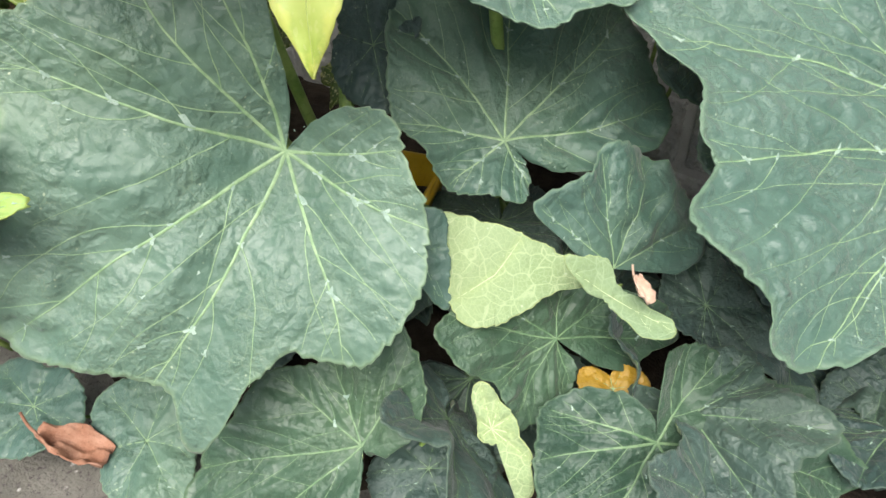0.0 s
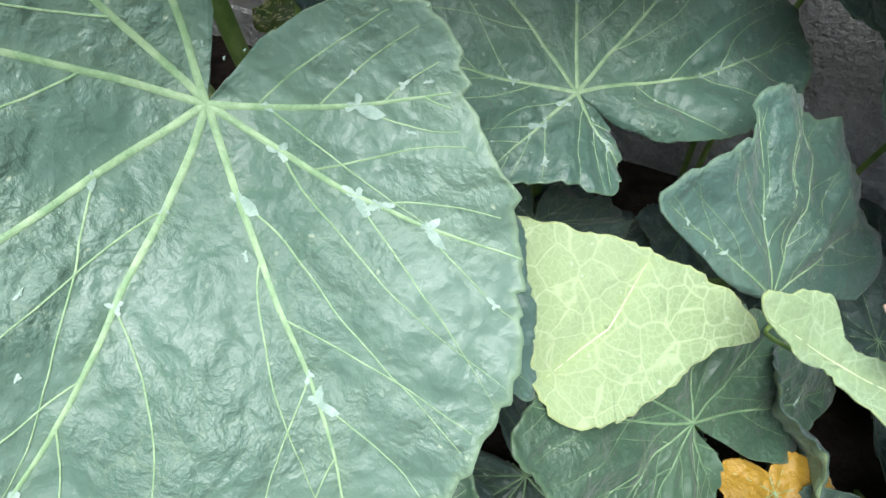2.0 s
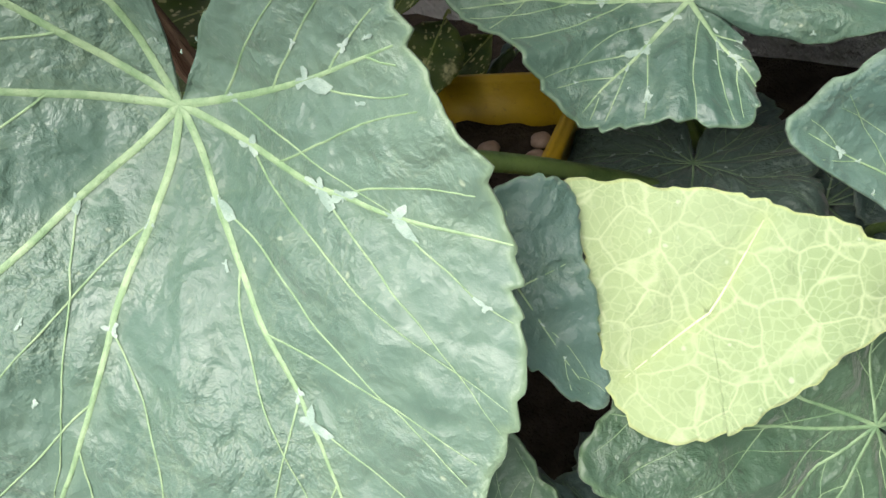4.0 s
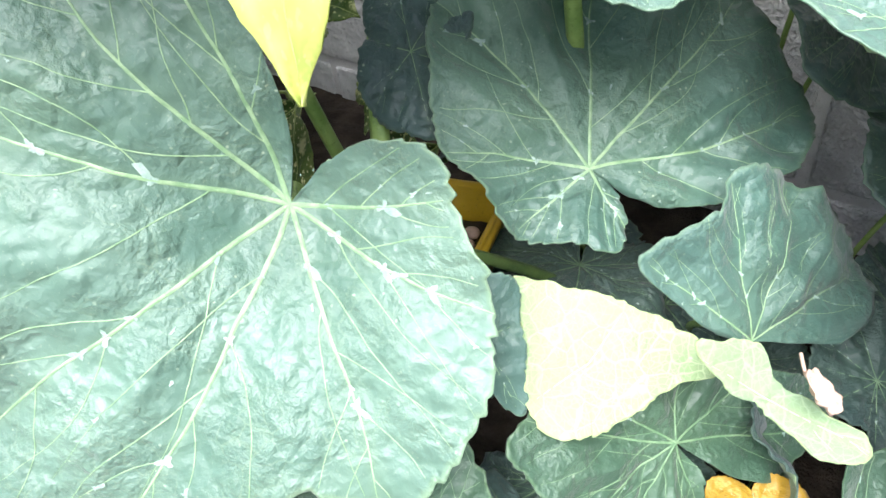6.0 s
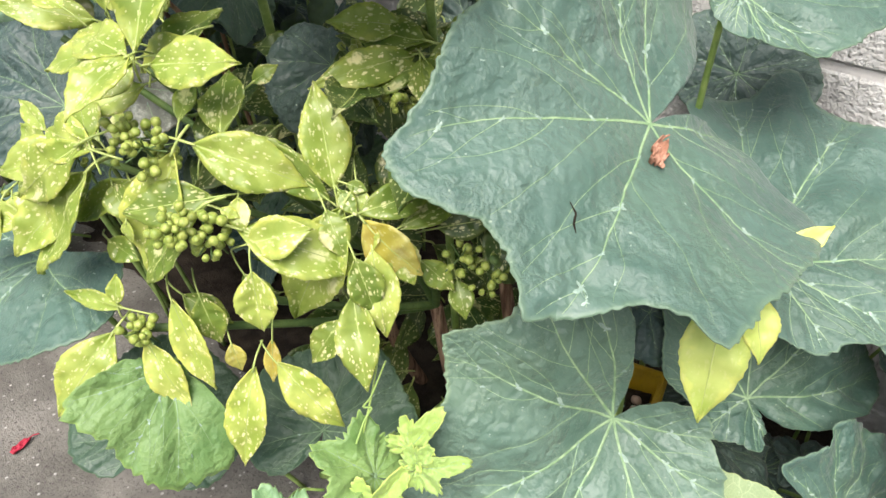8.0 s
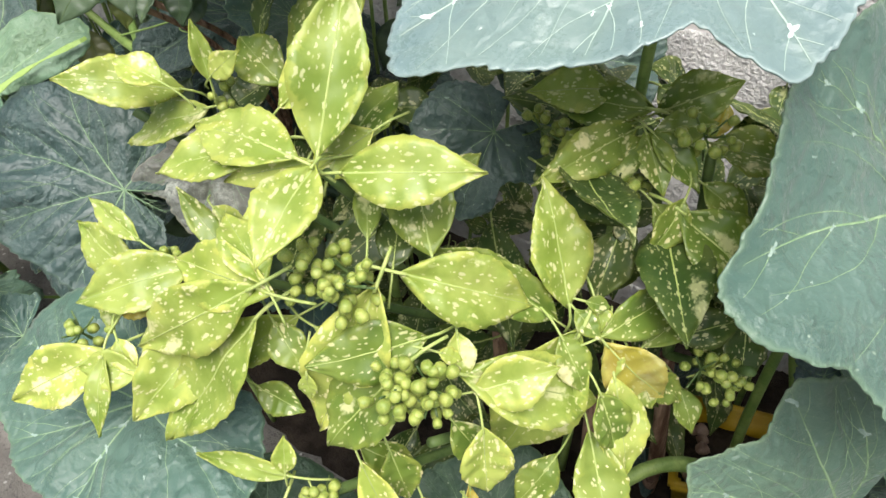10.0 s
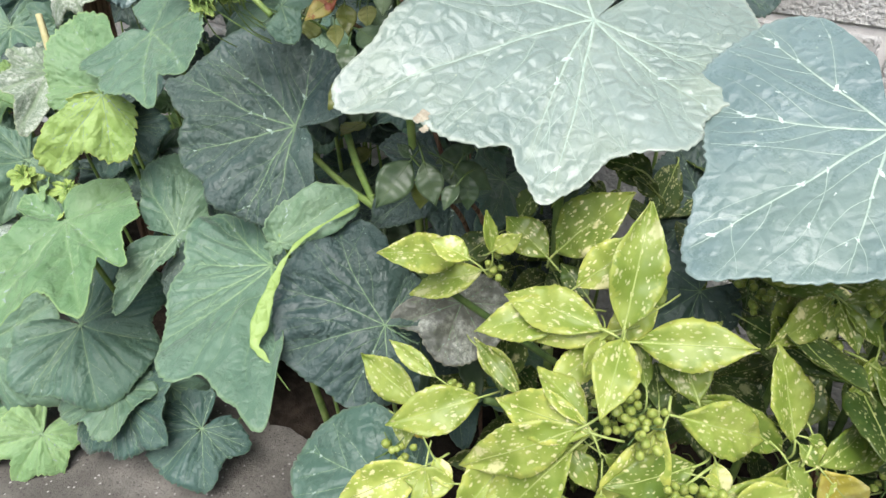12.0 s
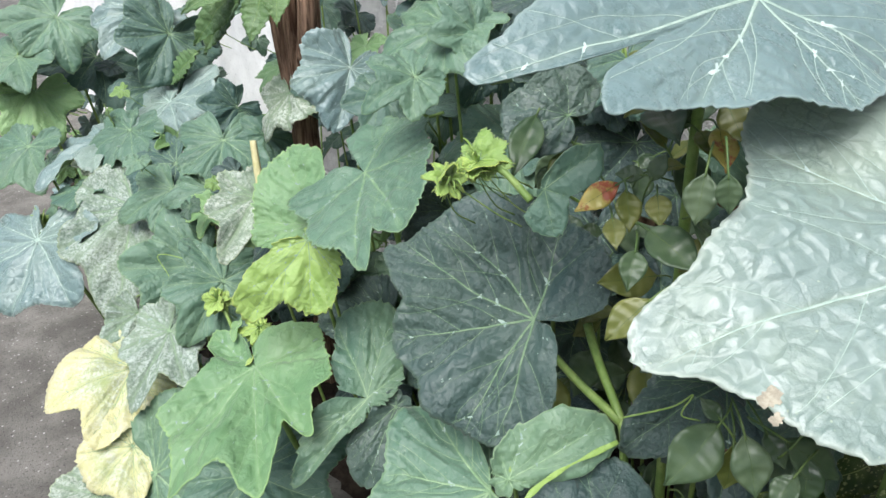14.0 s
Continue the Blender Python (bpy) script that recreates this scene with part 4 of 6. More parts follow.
squash_leaf(plant_mid, pose(-1.265, 0.054, 0.383, -7, 40.5, -49.3),
            ((-173, 2.9), (-134, 7.5), (-118, 11.1), (-86, 12.9), (-69, 8.4), (-42, 5.4), (-24, 3.6), (48, 1.2), (113, 5), (121, 12.7), (134, 9.9), (157, 6.3), (173, 3.1)), mat=MID, teeth=2.2, sharp=0.15, veins=(-115, -87, -50, 120, 137,))
squash_leaf(plant_mid, pose(-1.243, 0.08, 0.37, -52.5, 0.3, -129.6),
            ((-180, 2), (-71, 2.2), (-44, 3.8), (-24, 5.8), (4, 9.2), (24, 10), (50, 8), (69, 3.7), (180, 2)), mat=DEEP)
squash_leaf(plant_mid, pose(-1.068, 0.152, 0.752, 39.3, -38.1, 87.2),
            ((-154, 0.7), (-148, 1.5), (-107, 3.6), (-79, 5.5), (-51, 5.9), (-25, 5.7), (0, 4.6), (50, 4.5), (96, 4), (122, 2.4), (154, 0.7)), mat=DEEP)
squash_leaf(plant_mid, pose(-1.013, 0.064, 0.722, 61.3, 36.9, 20),
            ((-180, 0.6), (-29, 1.5), (-6, 4.2), (6, 5.2), (22, 4.7), (64, 2), (122, 3.7), (174, 2.7)), mat=MID)
squash_leaf(plant_near, pose(-0.562, -0.047, 0.326, 39.5, -32, 112.4),
            ((-180, 1.3), (-157, 6.3), (-144, 9.6), (-123, 9.8), (-93, 8.2), (-74, 7.2), (-45, 8.4), (-18, 4.2), (8, 1.3), (180, 1.3)), mat=YOUNG, teeth=2.2, sharp=0.15)
squash_leaf(plant_near, pose(-0.731, -0.071, 0.363, -22.5, -18.2, 152.3),
            ((-167, 2.3), (-156, 8), (-140, 9.6), (-130, 10.4), (-111, 11.2), (-89, 10.8), (-54, 10.2), (-22, 8.4), (10, 10.6), (44, 13.6), (52, 13.5), (70, 12.5), (83, 11.2), (99, 8.4), (122, 4.1), (167, 2.2)), mat=DARK, veins=(-114, -36, 12, 49, 105,))
squash_leaf(plant_near, pose(-0.605, 0.175, 0.511, -38.8, -38.6, -178),
            ((-156, 3), (-96, 4.6), (-56, 4), (-47, 5.8), (-24, 6.9), (6, 6.5), (44, 6.1), (75, 5.4), (123, 3.4), (156, 2.3)), mat=DEEP)
squash_leaf(plant_near, pose(-0.209, 0.23, 0.207, 5.2, 49.7, -12.7),
            ((-180, 1.2), (-133, 2.6), (-124, 3.2), (-113, 3.1), (-76, 2.7), (-42, 3.2), (-31, 3.3), (4, 2.1), (63, 2.5), (90, 4.3), (100, 3.6), (110, 2.5), (180, 1.2)), mat=DARK, pet=(-0.33, 0.33, 0.12), veins=(-60, 10, 90))
squash_leaf(plant_near, pose(-0.17, 0.261, 0.1835, 42.5, 7.1, 41.3),
            ((-180, 3.4), (-148, 3.8), (-143, 3.9), (-128, 3.7), (-97, 3.2), (-60, 3.8), (-39, 5.6), (-28, 4.6), (-9, 3.6), (16, 3.4), (42, 3.6), (70, 4.7), (78, 5.5), (96, 6.4), (104, 4.5), (119, 3.6), (140, 3.2), (158, 3.1), (180, 3.4)), mat=UNDER, veins=(42, -120), sharp=0.12, marks=0, teeth=0.6, wave=0.45, droop=0.0, rings=22, label='folded squash leaf flap showing its pale veined underside')
squash_leaf(plant_near, pose(-0.0933, 0.2828, 0.187, 42.5, 7.1, 41.3),
            ((-180, 0.8), (-140, 0.5), (-97, 0.6), (-71, 2.2), (-52, 4.3), (-37, 3.3), (-13, 2.6), (13, 1.0), (60, 0.9), (107, 2.2), (113, 3.9), (121, 4.4), (147, 3.0), (150, 1.8), (180, 0.8)), mat=UNDER, veins=(-60, 118), sharp=0.12, marks=0, teeth=0.6, wave=0.8, bend=(4.0, 1.0, 3.0), droop=0.0)
squash_leaf(plant_near, pose(-0.135, 0.206, 0.1, 47.2, -19.6, 50.9),
            ((-180, 1.1), (-34, 1.1), (12, 3.4), (47, 1.9), (127, 1.9), (155, 3.6), (176, 5.4), (187, 5.5)), mat=UNDER, sharp=0.12, marks=0, teeth=0.5, label='curled leaf edge with pale underside')
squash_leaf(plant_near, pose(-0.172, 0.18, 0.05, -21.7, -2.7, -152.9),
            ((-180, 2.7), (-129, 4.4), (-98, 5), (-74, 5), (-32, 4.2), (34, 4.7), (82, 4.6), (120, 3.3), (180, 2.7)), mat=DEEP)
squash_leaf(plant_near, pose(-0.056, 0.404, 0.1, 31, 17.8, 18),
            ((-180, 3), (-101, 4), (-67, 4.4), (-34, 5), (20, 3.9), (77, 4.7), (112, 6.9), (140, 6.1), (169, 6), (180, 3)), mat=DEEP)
squash_leaf(plant_near, pose(-0.46, 0.039, 0.06, -21.8, 0.4, -145.4),
            ((-180, 3.3), (-110, 4), (-68, 4.7), (-29, 4), (36, 4.4), (99, 6), (133, 5.5), (180, 3.3)), mat=DARK)
squash_leaf(plant_near, pose(-0.366, 0.074, 0.05, 6.4, 20.9, -39),
            ((-180, 3.3), (-122, 5.9), (-63, 4.6), (22, 3.9), (66, 5.5), (125, 4.8), (180, 3.3)), mat=DARK)
squash_leaf(plant_near, pose(-0.338, 0.345, 0.276, -22.9, 40.2, -78.1),
            ((-180, 2.8), (-117, 5.5), (-78, 5.4), (0, 2.8), (59, 5.5), (82, 5), (112, 4.1), (180, 2.8)), mat=DEEP)
squash_leaf(plant_near, pose(-0.153, 0.5, 0.388, -31.9, 25.8, -106.4),
            ((-180, 2.1), (-166, 3.4), (-114, 2.8), (-100, 6), (-76, 8.1), (-44, 7.7), (0, 6.7), (26, 6), (45, 3.3), (72, 3.3), (100, 3.6), (180, 2.1)), mat=YOUNG, teeth=5, sharp=0.1)
squash_leaf(plant_near, pose(-0.131, 0.46, 0.336, 34.1, -9.7, 59),
            ((-180, 2.2), (-100, 3.7), (-63, 4.3), (-12, 2.4), (55, 4.2), (84, 7.2), (114, 6.9), (143, 4.4), (180, 2.2)), mat=DARK)
squash_leaf(plant_mid, pose(-0.805, 0.083, 0.46, -48.8, -1.2, -138.8),
            ((-180, 2.7), (-116, 4.3), (-87, 5.7), (-63, 5.5), (-29, 5.5), (22, 6.5), (38, 6.1), (56, 5.5), (77, 7.3), (102, 4.5), (180, 2.7)), mat=DULL, label='dull greyish purple ageing squash leaf')
squash_leaf(plant_near, pose(-0.085, 0.296, 0.085, -35.3, 0.8, -133.8),
            ((-180, 1), (-133, 2.1), (-89, 2.9), (-48, 3.3), (-12, 2.6), (79, 1.3), (89, 2.4), (128, 2.8), (180, 1)), mat=YELLOWED, label='yellowed withered squash leaf')
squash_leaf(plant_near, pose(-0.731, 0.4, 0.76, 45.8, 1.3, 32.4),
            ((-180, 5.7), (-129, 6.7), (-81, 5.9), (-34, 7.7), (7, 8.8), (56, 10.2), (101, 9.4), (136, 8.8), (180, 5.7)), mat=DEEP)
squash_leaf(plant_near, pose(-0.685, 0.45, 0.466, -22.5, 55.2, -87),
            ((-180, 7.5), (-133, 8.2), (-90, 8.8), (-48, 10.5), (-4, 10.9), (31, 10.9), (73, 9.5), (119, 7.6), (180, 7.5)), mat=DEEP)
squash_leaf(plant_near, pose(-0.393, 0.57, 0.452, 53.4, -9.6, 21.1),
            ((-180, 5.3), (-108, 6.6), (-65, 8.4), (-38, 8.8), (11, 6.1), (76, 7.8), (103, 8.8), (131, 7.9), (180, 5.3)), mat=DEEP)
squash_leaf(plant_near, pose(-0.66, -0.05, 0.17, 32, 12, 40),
            ((-170, 2), (-150, 6), (-110, 8.5), (-75, 9), (-40, 8.6), (-8, 10), (30, 9.2), (70, 10), (110, 8.6), (150, 6), (170, 2)), marks=0.12, mat=LOW_SHADED)
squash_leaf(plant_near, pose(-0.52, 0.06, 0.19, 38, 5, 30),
            ((-170, 2), (-150, 6), (-115, 8), (-70, 9), (-30, 8.2), (5, 10), (40, 9), (80, 9.6), (120, 8), (150, 5), (170, 2)), marks=0.12, mat=LOW_SHADED)
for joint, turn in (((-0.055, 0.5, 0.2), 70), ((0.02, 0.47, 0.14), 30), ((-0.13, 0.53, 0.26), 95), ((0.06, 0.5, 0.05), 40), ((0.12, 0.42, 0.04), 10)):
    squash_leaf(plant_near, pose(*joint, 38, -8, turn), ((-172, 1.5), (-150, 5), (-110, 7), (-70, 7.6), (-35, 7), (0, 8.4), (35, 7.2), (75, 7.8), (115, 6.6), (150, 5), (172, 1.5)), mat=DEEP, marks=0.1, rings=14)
VINE = ((-1.06, 0.186, 0.554), (-1.012, 0.155, 0.526), (-0.964, 0.131, 0.496), (-0.948, 0.12, 0.46), (-0.93, 0.113, 0.388))
ROLL = ((-0.922, 0.063, 0.541), (-0.942, 0.018, 0.524), (-0.948, -0.011, 0.509), (-0.947, -0.034, 0.491), (-0.939, -0.057, 0.469), (-0.932, -0.078, 0.448), (-0.918, -0.079, 0.437), (-0.887, -0.079, 0.412))

# spotted laurel: foot and tip of each leaf, its width and tone
oval_leaf(bush, (-0.716, -0.016, 0.457), (-0.769, -0.078, 0.441), 0.038, LAUREL_BRIGHT)
oval_leaf(bush, (-0.633, 0.019, 0.530), (-0.652, -0.027, 0.511), 0.025, LAUREL_BRIGHT)
oval_leaf(bush, (-0.624, 0.014, 0.554), (-0.675, -0.012, 0.535), 0.017, LAUREL_BRIGHT)
oval_leaf(bush, (-0.557, 0.033, 0.509), (-0.598, 0.069, 0.540), 0.038, LAUREL_MID)
oval_leaf(bush, (-0.577, 0.077, 0.530), (-0.565, 0.094, 0.543), 0.013, LAUREL_MID)
oval_leaf(bush, (-0.562, 0.012, 0.507), (-0.503, 0.069, 0.473), 0.040, LAUREL_BRIGHT)
oval_leaf(bush, (-0.490, 0.081, 0.470), (-0.522, 0.095, 0.542), 0.036, LAUREL_BRIGHT)
oval_leaf(bush, (-0.497, 0.080, 0.457), (-0.549, 0.050, 0.503), 0.027, LAUREL_MID)
oval_leaf(bush, (-0.543, 0.010, 0.471), (-0.588, -0.042, 0.461), 0.035, LAUREL_MID)
oval_leaf(bush, (-0.543, -0.005, 0.466), (-0.581, -0.045, 0.402), 0.044, LAUREL_MID)
oval_leaf(bush, (-0.656, -0.033, 0.466), (-0.683, -0.101, 0.405), 0.043, LAUREL_BRIGHT)
oval_leaf(bush, (-0.616, -0.018, 0.468), (-0.659, -0.052, 0.427), 0.025, LAUREL_BRIGHT)
oval_leaf(bush, (-0.593, -0.059, 0.379), (-0.660, -0.081, 0.372), 0.014, LAUREL_BRIGHT)
oval_leaf(bush, (-0.594, -0.072, 0.360), (-0.599, -0.133, 0.304), 0.041, LAUREL_BRIGHT)
oval_leaf(bush, (-0.571, -0.057, 0.357), (-0.535, -0.051, 0.297), 0.027, LAUREL_BRIGHT)
oval_leaf(bush, (-0.560, -0.033, 0.390), (-0.523, -0.034, 0.314), 0.025, LAUREL_BRIGHT)
oval_leaf(bush, (-0.501, 0.007, 0.426), (-0.491, 0.002, 0.376), 0.039, LAUREL_BRIGHT)
oval_leaf(bush, (-0.504, -0.006, 0.335), (-0.490, -0.042, 0.253), 0.034, LAUREL_BRIGHT)
oval_leaf(bush, (-0.494, 0.010, 0.337), (-0.444, 0.033, 0.277), 0.031, LAUREL_BRIGHT)
oval_leaf(bush, (-0.480, 0.077, 0.458), (-0.505, 0.033, 0.357), 0.051, LAUREL_BRIGHT)
oval_leaf(bush, (-0.514, 0.015, 0.441), (-0.477, 0.048, 0.456), 0.031, LAUREL_BRIGHT)
oval_leaf(bush, (-0.533, 0.025, 0.470), (-0.519, 0.014, 0.447), 0.024, LAUREL_BRIGHT)
oval_leaf(bush, (-0.458, 0.065, 0.396), (-0.419, 0.038, 0.336), 0.032, LAUREL_MID)
oval_leaf(bush, (-0.456, 0.085, 0.429), (-0.428, 0.070, 0.365), 0.032, LAUREL_BRIGHT)
oval_leaf(bush, (-0.453, 0.099, 0.439), (-0.431, 0.105, 0.396), 0.035, LAUREL_BRIGHT)
oval_leaf(bush, (-0.449, 0.107, 0.442), (-0.430, 0.163, 0.454), 0.021, LAUREL_MID)
oval_leaf(bush, (-0.480, 0.094, 0.472), (-0.467, 0.086, 0.449), 0.025, LAUREL_BRIGHT)
oval_leaf(bush, (-0.464, 0.092, 0.447), (-0.456, 0.085, 0.427), 0.015, LAUREL_BRIGHT)
oval_leaf(bush, (-0.493, 0.141, 0.440), (-0.491, 0.189, 0.466), 0.030, LAUREL_DEEP)
oval_leaf(bush, (-0.475, 0.063, 0.360), (-0.488, 0.036, 0.321), 0.026, LAUREL_MID)
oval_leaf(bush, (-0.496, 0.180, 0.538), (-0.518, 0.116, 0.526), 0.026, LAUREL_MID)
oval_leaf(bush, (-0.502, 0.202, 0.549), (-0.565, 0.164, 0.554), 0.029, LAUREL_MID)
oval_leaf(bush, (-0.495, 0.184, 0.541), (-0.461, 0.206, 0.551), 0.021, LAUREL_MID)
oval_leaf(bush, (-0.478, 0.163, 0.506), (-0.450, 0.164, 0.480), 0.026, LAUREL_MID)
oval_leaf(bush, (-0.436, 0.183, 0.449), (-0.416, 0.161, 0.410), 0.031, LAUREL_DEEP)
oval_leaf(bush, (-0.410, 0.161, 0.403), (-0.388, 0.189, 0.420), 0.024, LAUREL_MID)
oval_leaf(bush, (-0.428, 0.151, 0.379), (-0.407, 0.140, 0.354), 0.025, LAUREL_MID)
oval_leaf(bush, (-0.755, -0.027, 0.467), (-0.807, -0.027, 0.481), 0.016, LAUREL_BRIGHT)
oval_leaf(bush, (-0.682, -0.009, 0.474), (-0.732, -0.005, 0.507), 0.016, LAUREL_MID)
oval_leaf(bush, (-0.593, 0.021, 0.512), (-0.617, 0.050, 0.533), 0.016, LAUREL_MID)
oval_leaf(bush, (-0.751, 0.030, 0.465), (-0.700, 0.023, 0.454), 0.023, LAUREL_BRIGHT)
oval_leaf(bush, (-0.554, -0.013, 0.385), (-0.540, -0.011, 0.342), 0.029, LAUREL_MID)
oval_leaf(bush, (-0.575, -0.017, 0.377), (-0.544, 0.004, 0.352), 0.024, LAUREL_MID)
oval_leaf(bush, (-0.593, -0.037, 0.450), (-0.590, -0.039, 0.432), 0.015, LAUREL_BRIGHT)
oval_leaf(bush, (-0.597, -0.061, 0.381), (-0.602, -0.054, 0.404), 0.014, LAUREL_BRIGHT)
oval_leaf(bush, (-0.717, -0.089, 0.434), (-0.703, -0.116, 0.391), 0.016, LAUREL_BRIGHT)
oval_leaf(bush, (-0.694, -0.080, 0.426), (-0.730, -0.101, 0.424), 0.024, LAUREL_BRIGHT)
oval_leaf(bush, (-0.445, 0.126, 0.403), (-0.421, 0.141, 0.376), 0.021, LAUREL_MID)
oval_leaf(bush, (-0.500, 0.170, 0.486), (-0.485, 0.158, 0.469), 0.024, LAUREL_DEEP)
oval_leaf(bush, (-0.535, -0.005, 0.342), (-0.525, -0.006, 0.317), 0.025, LAUREL_YELLOW)
oval_leaf(bush, (-0.515, 0.021, 0.341), (-0.502, 0.008, 0.310), 0.013, LAUREL_YELLOW)
oval_leaf(bush, (-0.615, 0.010, 0.562), (-0.627, 0.054, 0.644), 0.039, LAUREL_BRIGHT)
oval_leaf(bush, (-0.605, 0.013, 0.554), (-0.530, 0.040, 0.569), 0.036, LAUREL_BRIGHT)
oval_leaf(bush, (-0.629, 0.008, 0.557), (-0.714, 0.005, 0.556), 0.037, LAUREL_BRIGHT)
oval_leaf(bush, (-0.612, 0.004, 0.561), (-0.597, -0.055, 0.540), 0.032, LAUREL_BRIGHT)
oval_leaf(bush, (-0.620, 0.030, 0.552), (-0.623, 0.088, 0.577), 0.033, LAUREL_MID)
oval_leaf(bush, (-0.630, 0.012, 0.548), (-0.627, -0.018, 0.531), 0.028, LAUREL_BRIGHT)
oval_leaf(bush, (-0.616, -0.046, 0.508), (-0.691, -0.086, 0.448), 0.039, LAUREL_BRIGHT)
oval_leaf(bush, (-0.618, -0.045, 0.486), (-0.667, -0.092, 0.391), 0.045, LAUREL_BRIGHT)
oval_leaf(bush, (-0.783, 0.050, 0.540), (-0.824, -0.017, 0.561), 0.035, LAUREL_BRIGHT)
oval_leaf(bush, (-0.766, 0.053, 0.530), (-0.822, 0.017, 0.501), 0.035, LAUREL_BRIGHT)
oval_leaf(bush, (-0.754, 0.052, 0.552), (-0.763, 0.052, 0.592), 0.013, LAUREL_BRIGHT)
oval_leaf(bush, (-0.753, 0.051, 0.556), (-0.732, 0.058, 0.576), 0.018, LAUREL_BRIGHT)
oval_leaf(bush, (-0.715, 0.079, 0.551), (-0.765, 0.086, 0.574), 0.034, LAUREL_MID)
oval_leaf(bush, (-0.709, 0.080, 0.557), (-0.661, 0.102, 0.623), 0.048, LAUREL_MID)
oval_leaf(bush, (-0.757, 0.098, 0.567), (-0.743, 0.104, 0.603), 0.039, LAUREL_DEEP)
oval_leaf(bush, (-0.582, 0.029, 0.490), (-0.600, 0.059, 0.508), 0.038, LAUREL_DEEP)
oval_leaf(bush, (-0.774, -0.028, 0.425), (-0.845, -0.027, 0.445), 0.034, LAUREL_BRIGHT)
oval_leaf(bush, (-0.607, -0.041, 0.506), (-0.685, -0.048, 0.499), 0.036, LAUREL_BRIGHT)
oval_leaf(bush, (-0.612, -0.039, 0.509), (-0.664, -0.020, 0.526), 0.026, LAUREL_BRIGHT)
oval_leaf(bush, (-0.722, -0.085, 0.430), (-0.779, -0.133, 0.387), 0.038, LAUREL_BRIGHT)
oval_leaf(bush, (-0.778, -0.045, 0.420), (-0.733, -0.034, 0.427), 0.027, LAUREL_YELLOW)
oval_leaf(bush, (-0.570, -0.000, 0.501), (-0.585, -0.045, 0.402), 0.045, LAUREL_BRIGHT)
oval_leaf(bush, (-0.521, 0.014, 0.452), (-0.453, 0.077, 0.415), 0.042, LAUREL_BRIGHT)
oval_leaf(bush, (-0.537, 0.048, 0.490), (-0.565, 0.033, 0.501), 0.025, LAUREL_MID)
oval_leaf(bush, (-0.520, 0.082, 0.461), (-0.559, 0.040, 0.507), 0.030, LAUREL_MID)
oval_leaf(bush, (-0.626, -0.028, 0.466), (-0.597, -0.034, 0.445), 0.028, LAUREL_MID)
oval_leaf(bush, (-0.602, -0.018, 0.467), (-0.585, -0.010, 0.459), 0.029, LAUREL_MID)
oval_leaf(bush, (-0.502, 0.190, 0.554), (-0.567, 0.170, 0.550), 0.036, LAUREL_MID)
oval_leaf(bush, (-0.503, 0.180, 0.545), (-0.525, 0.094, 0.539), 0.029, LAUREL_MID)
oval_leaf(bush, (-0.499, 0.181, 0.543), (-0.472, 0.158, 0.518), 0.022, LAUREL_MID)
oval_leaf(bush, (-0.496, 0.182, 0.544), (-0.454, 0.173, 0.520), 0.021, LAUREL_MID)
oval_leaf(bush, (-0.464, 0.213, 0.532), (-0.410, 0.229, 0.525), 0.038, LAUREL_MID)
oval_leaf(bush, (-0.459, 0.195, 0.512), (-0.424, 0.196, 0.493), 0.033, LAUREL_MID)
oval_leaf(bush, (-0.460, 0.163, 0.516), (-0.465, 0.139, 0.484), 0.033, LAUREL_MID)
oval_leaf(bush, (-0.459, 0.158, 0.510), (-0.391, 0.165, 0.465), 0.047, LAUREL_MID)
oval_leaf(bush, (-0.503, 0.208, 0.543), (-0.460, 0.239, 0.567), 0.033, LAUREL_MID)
oval_leaf(bush, (-0.468, 0.249, 0.545), (-0.467, 0.234, 0.525), 0.031, LAUREL_YELLOW)
oval_leaf(bush, (-0.564, 0.212, 0.523), (-0.600, 0.180, 0.541), 0.027, LAUREL_DEEP)
oval_leaf(bush, (-0.469, 0.085, 0.456), (-0.443, 0.147, 0.464), 0.027, LAUREL_MID)
oval_leaf(bush, (-0.466, 0.086, 0.450), (-0.426, 0.106, 0.404), 0.036, LAUREL_YELLOW)
oval_leaf(bush, (-0.484, 0.088, 0.474), (-0.471, 0.097, 0.469), 0.023, LAUREL_MID)
oval_leaf(bush, (-0.487, 0.082, 0.470), (-0.469, 0.083, 0.455), 0.021, LAUREL_MID)
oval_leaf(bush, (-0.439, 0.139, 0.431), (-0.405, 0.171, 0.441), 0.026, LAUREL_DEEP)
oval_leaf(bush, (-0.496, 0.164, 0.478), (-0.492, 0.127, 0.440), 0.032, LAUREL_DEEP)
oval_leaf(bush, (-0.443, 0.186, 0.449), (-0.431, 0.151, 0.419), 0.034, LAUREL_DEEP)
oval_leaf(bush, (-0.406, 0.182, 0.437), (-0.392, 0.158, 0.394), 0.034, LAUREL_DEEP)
oval_leaf(bush, (-0.488, 0.069, 0.458), (-0.464, 0.065, 0.427), 0.035, LAUREL_MID)
oval_leaf(bush, (-0.458, 0.070, 0.427), (-0.439, 0.071, 0.383), 0.027, LAUREL_MID)
oval_leaf(bush, (-0.535, 0.010, 0.465), (-0.524, 0.019, 0.458), 0.019, LAUREL_BRIGHT)
oval_leaf(bush, (-0.526, 0.014, 0.407), (-0.504, 0.022, 0.376), 0.032, LAUREL_MID)
oval_leaf(bush, (-0.638, -0.040, 0.413), (-0.605, -0.033, 0.405), 0.028, LAUREL_MID)
oval_leaf(bush, (-0.717, -0.078, 0.438), (-0.695, -0.084, 0.424), 0.018, LAUREL_BRIGHT)
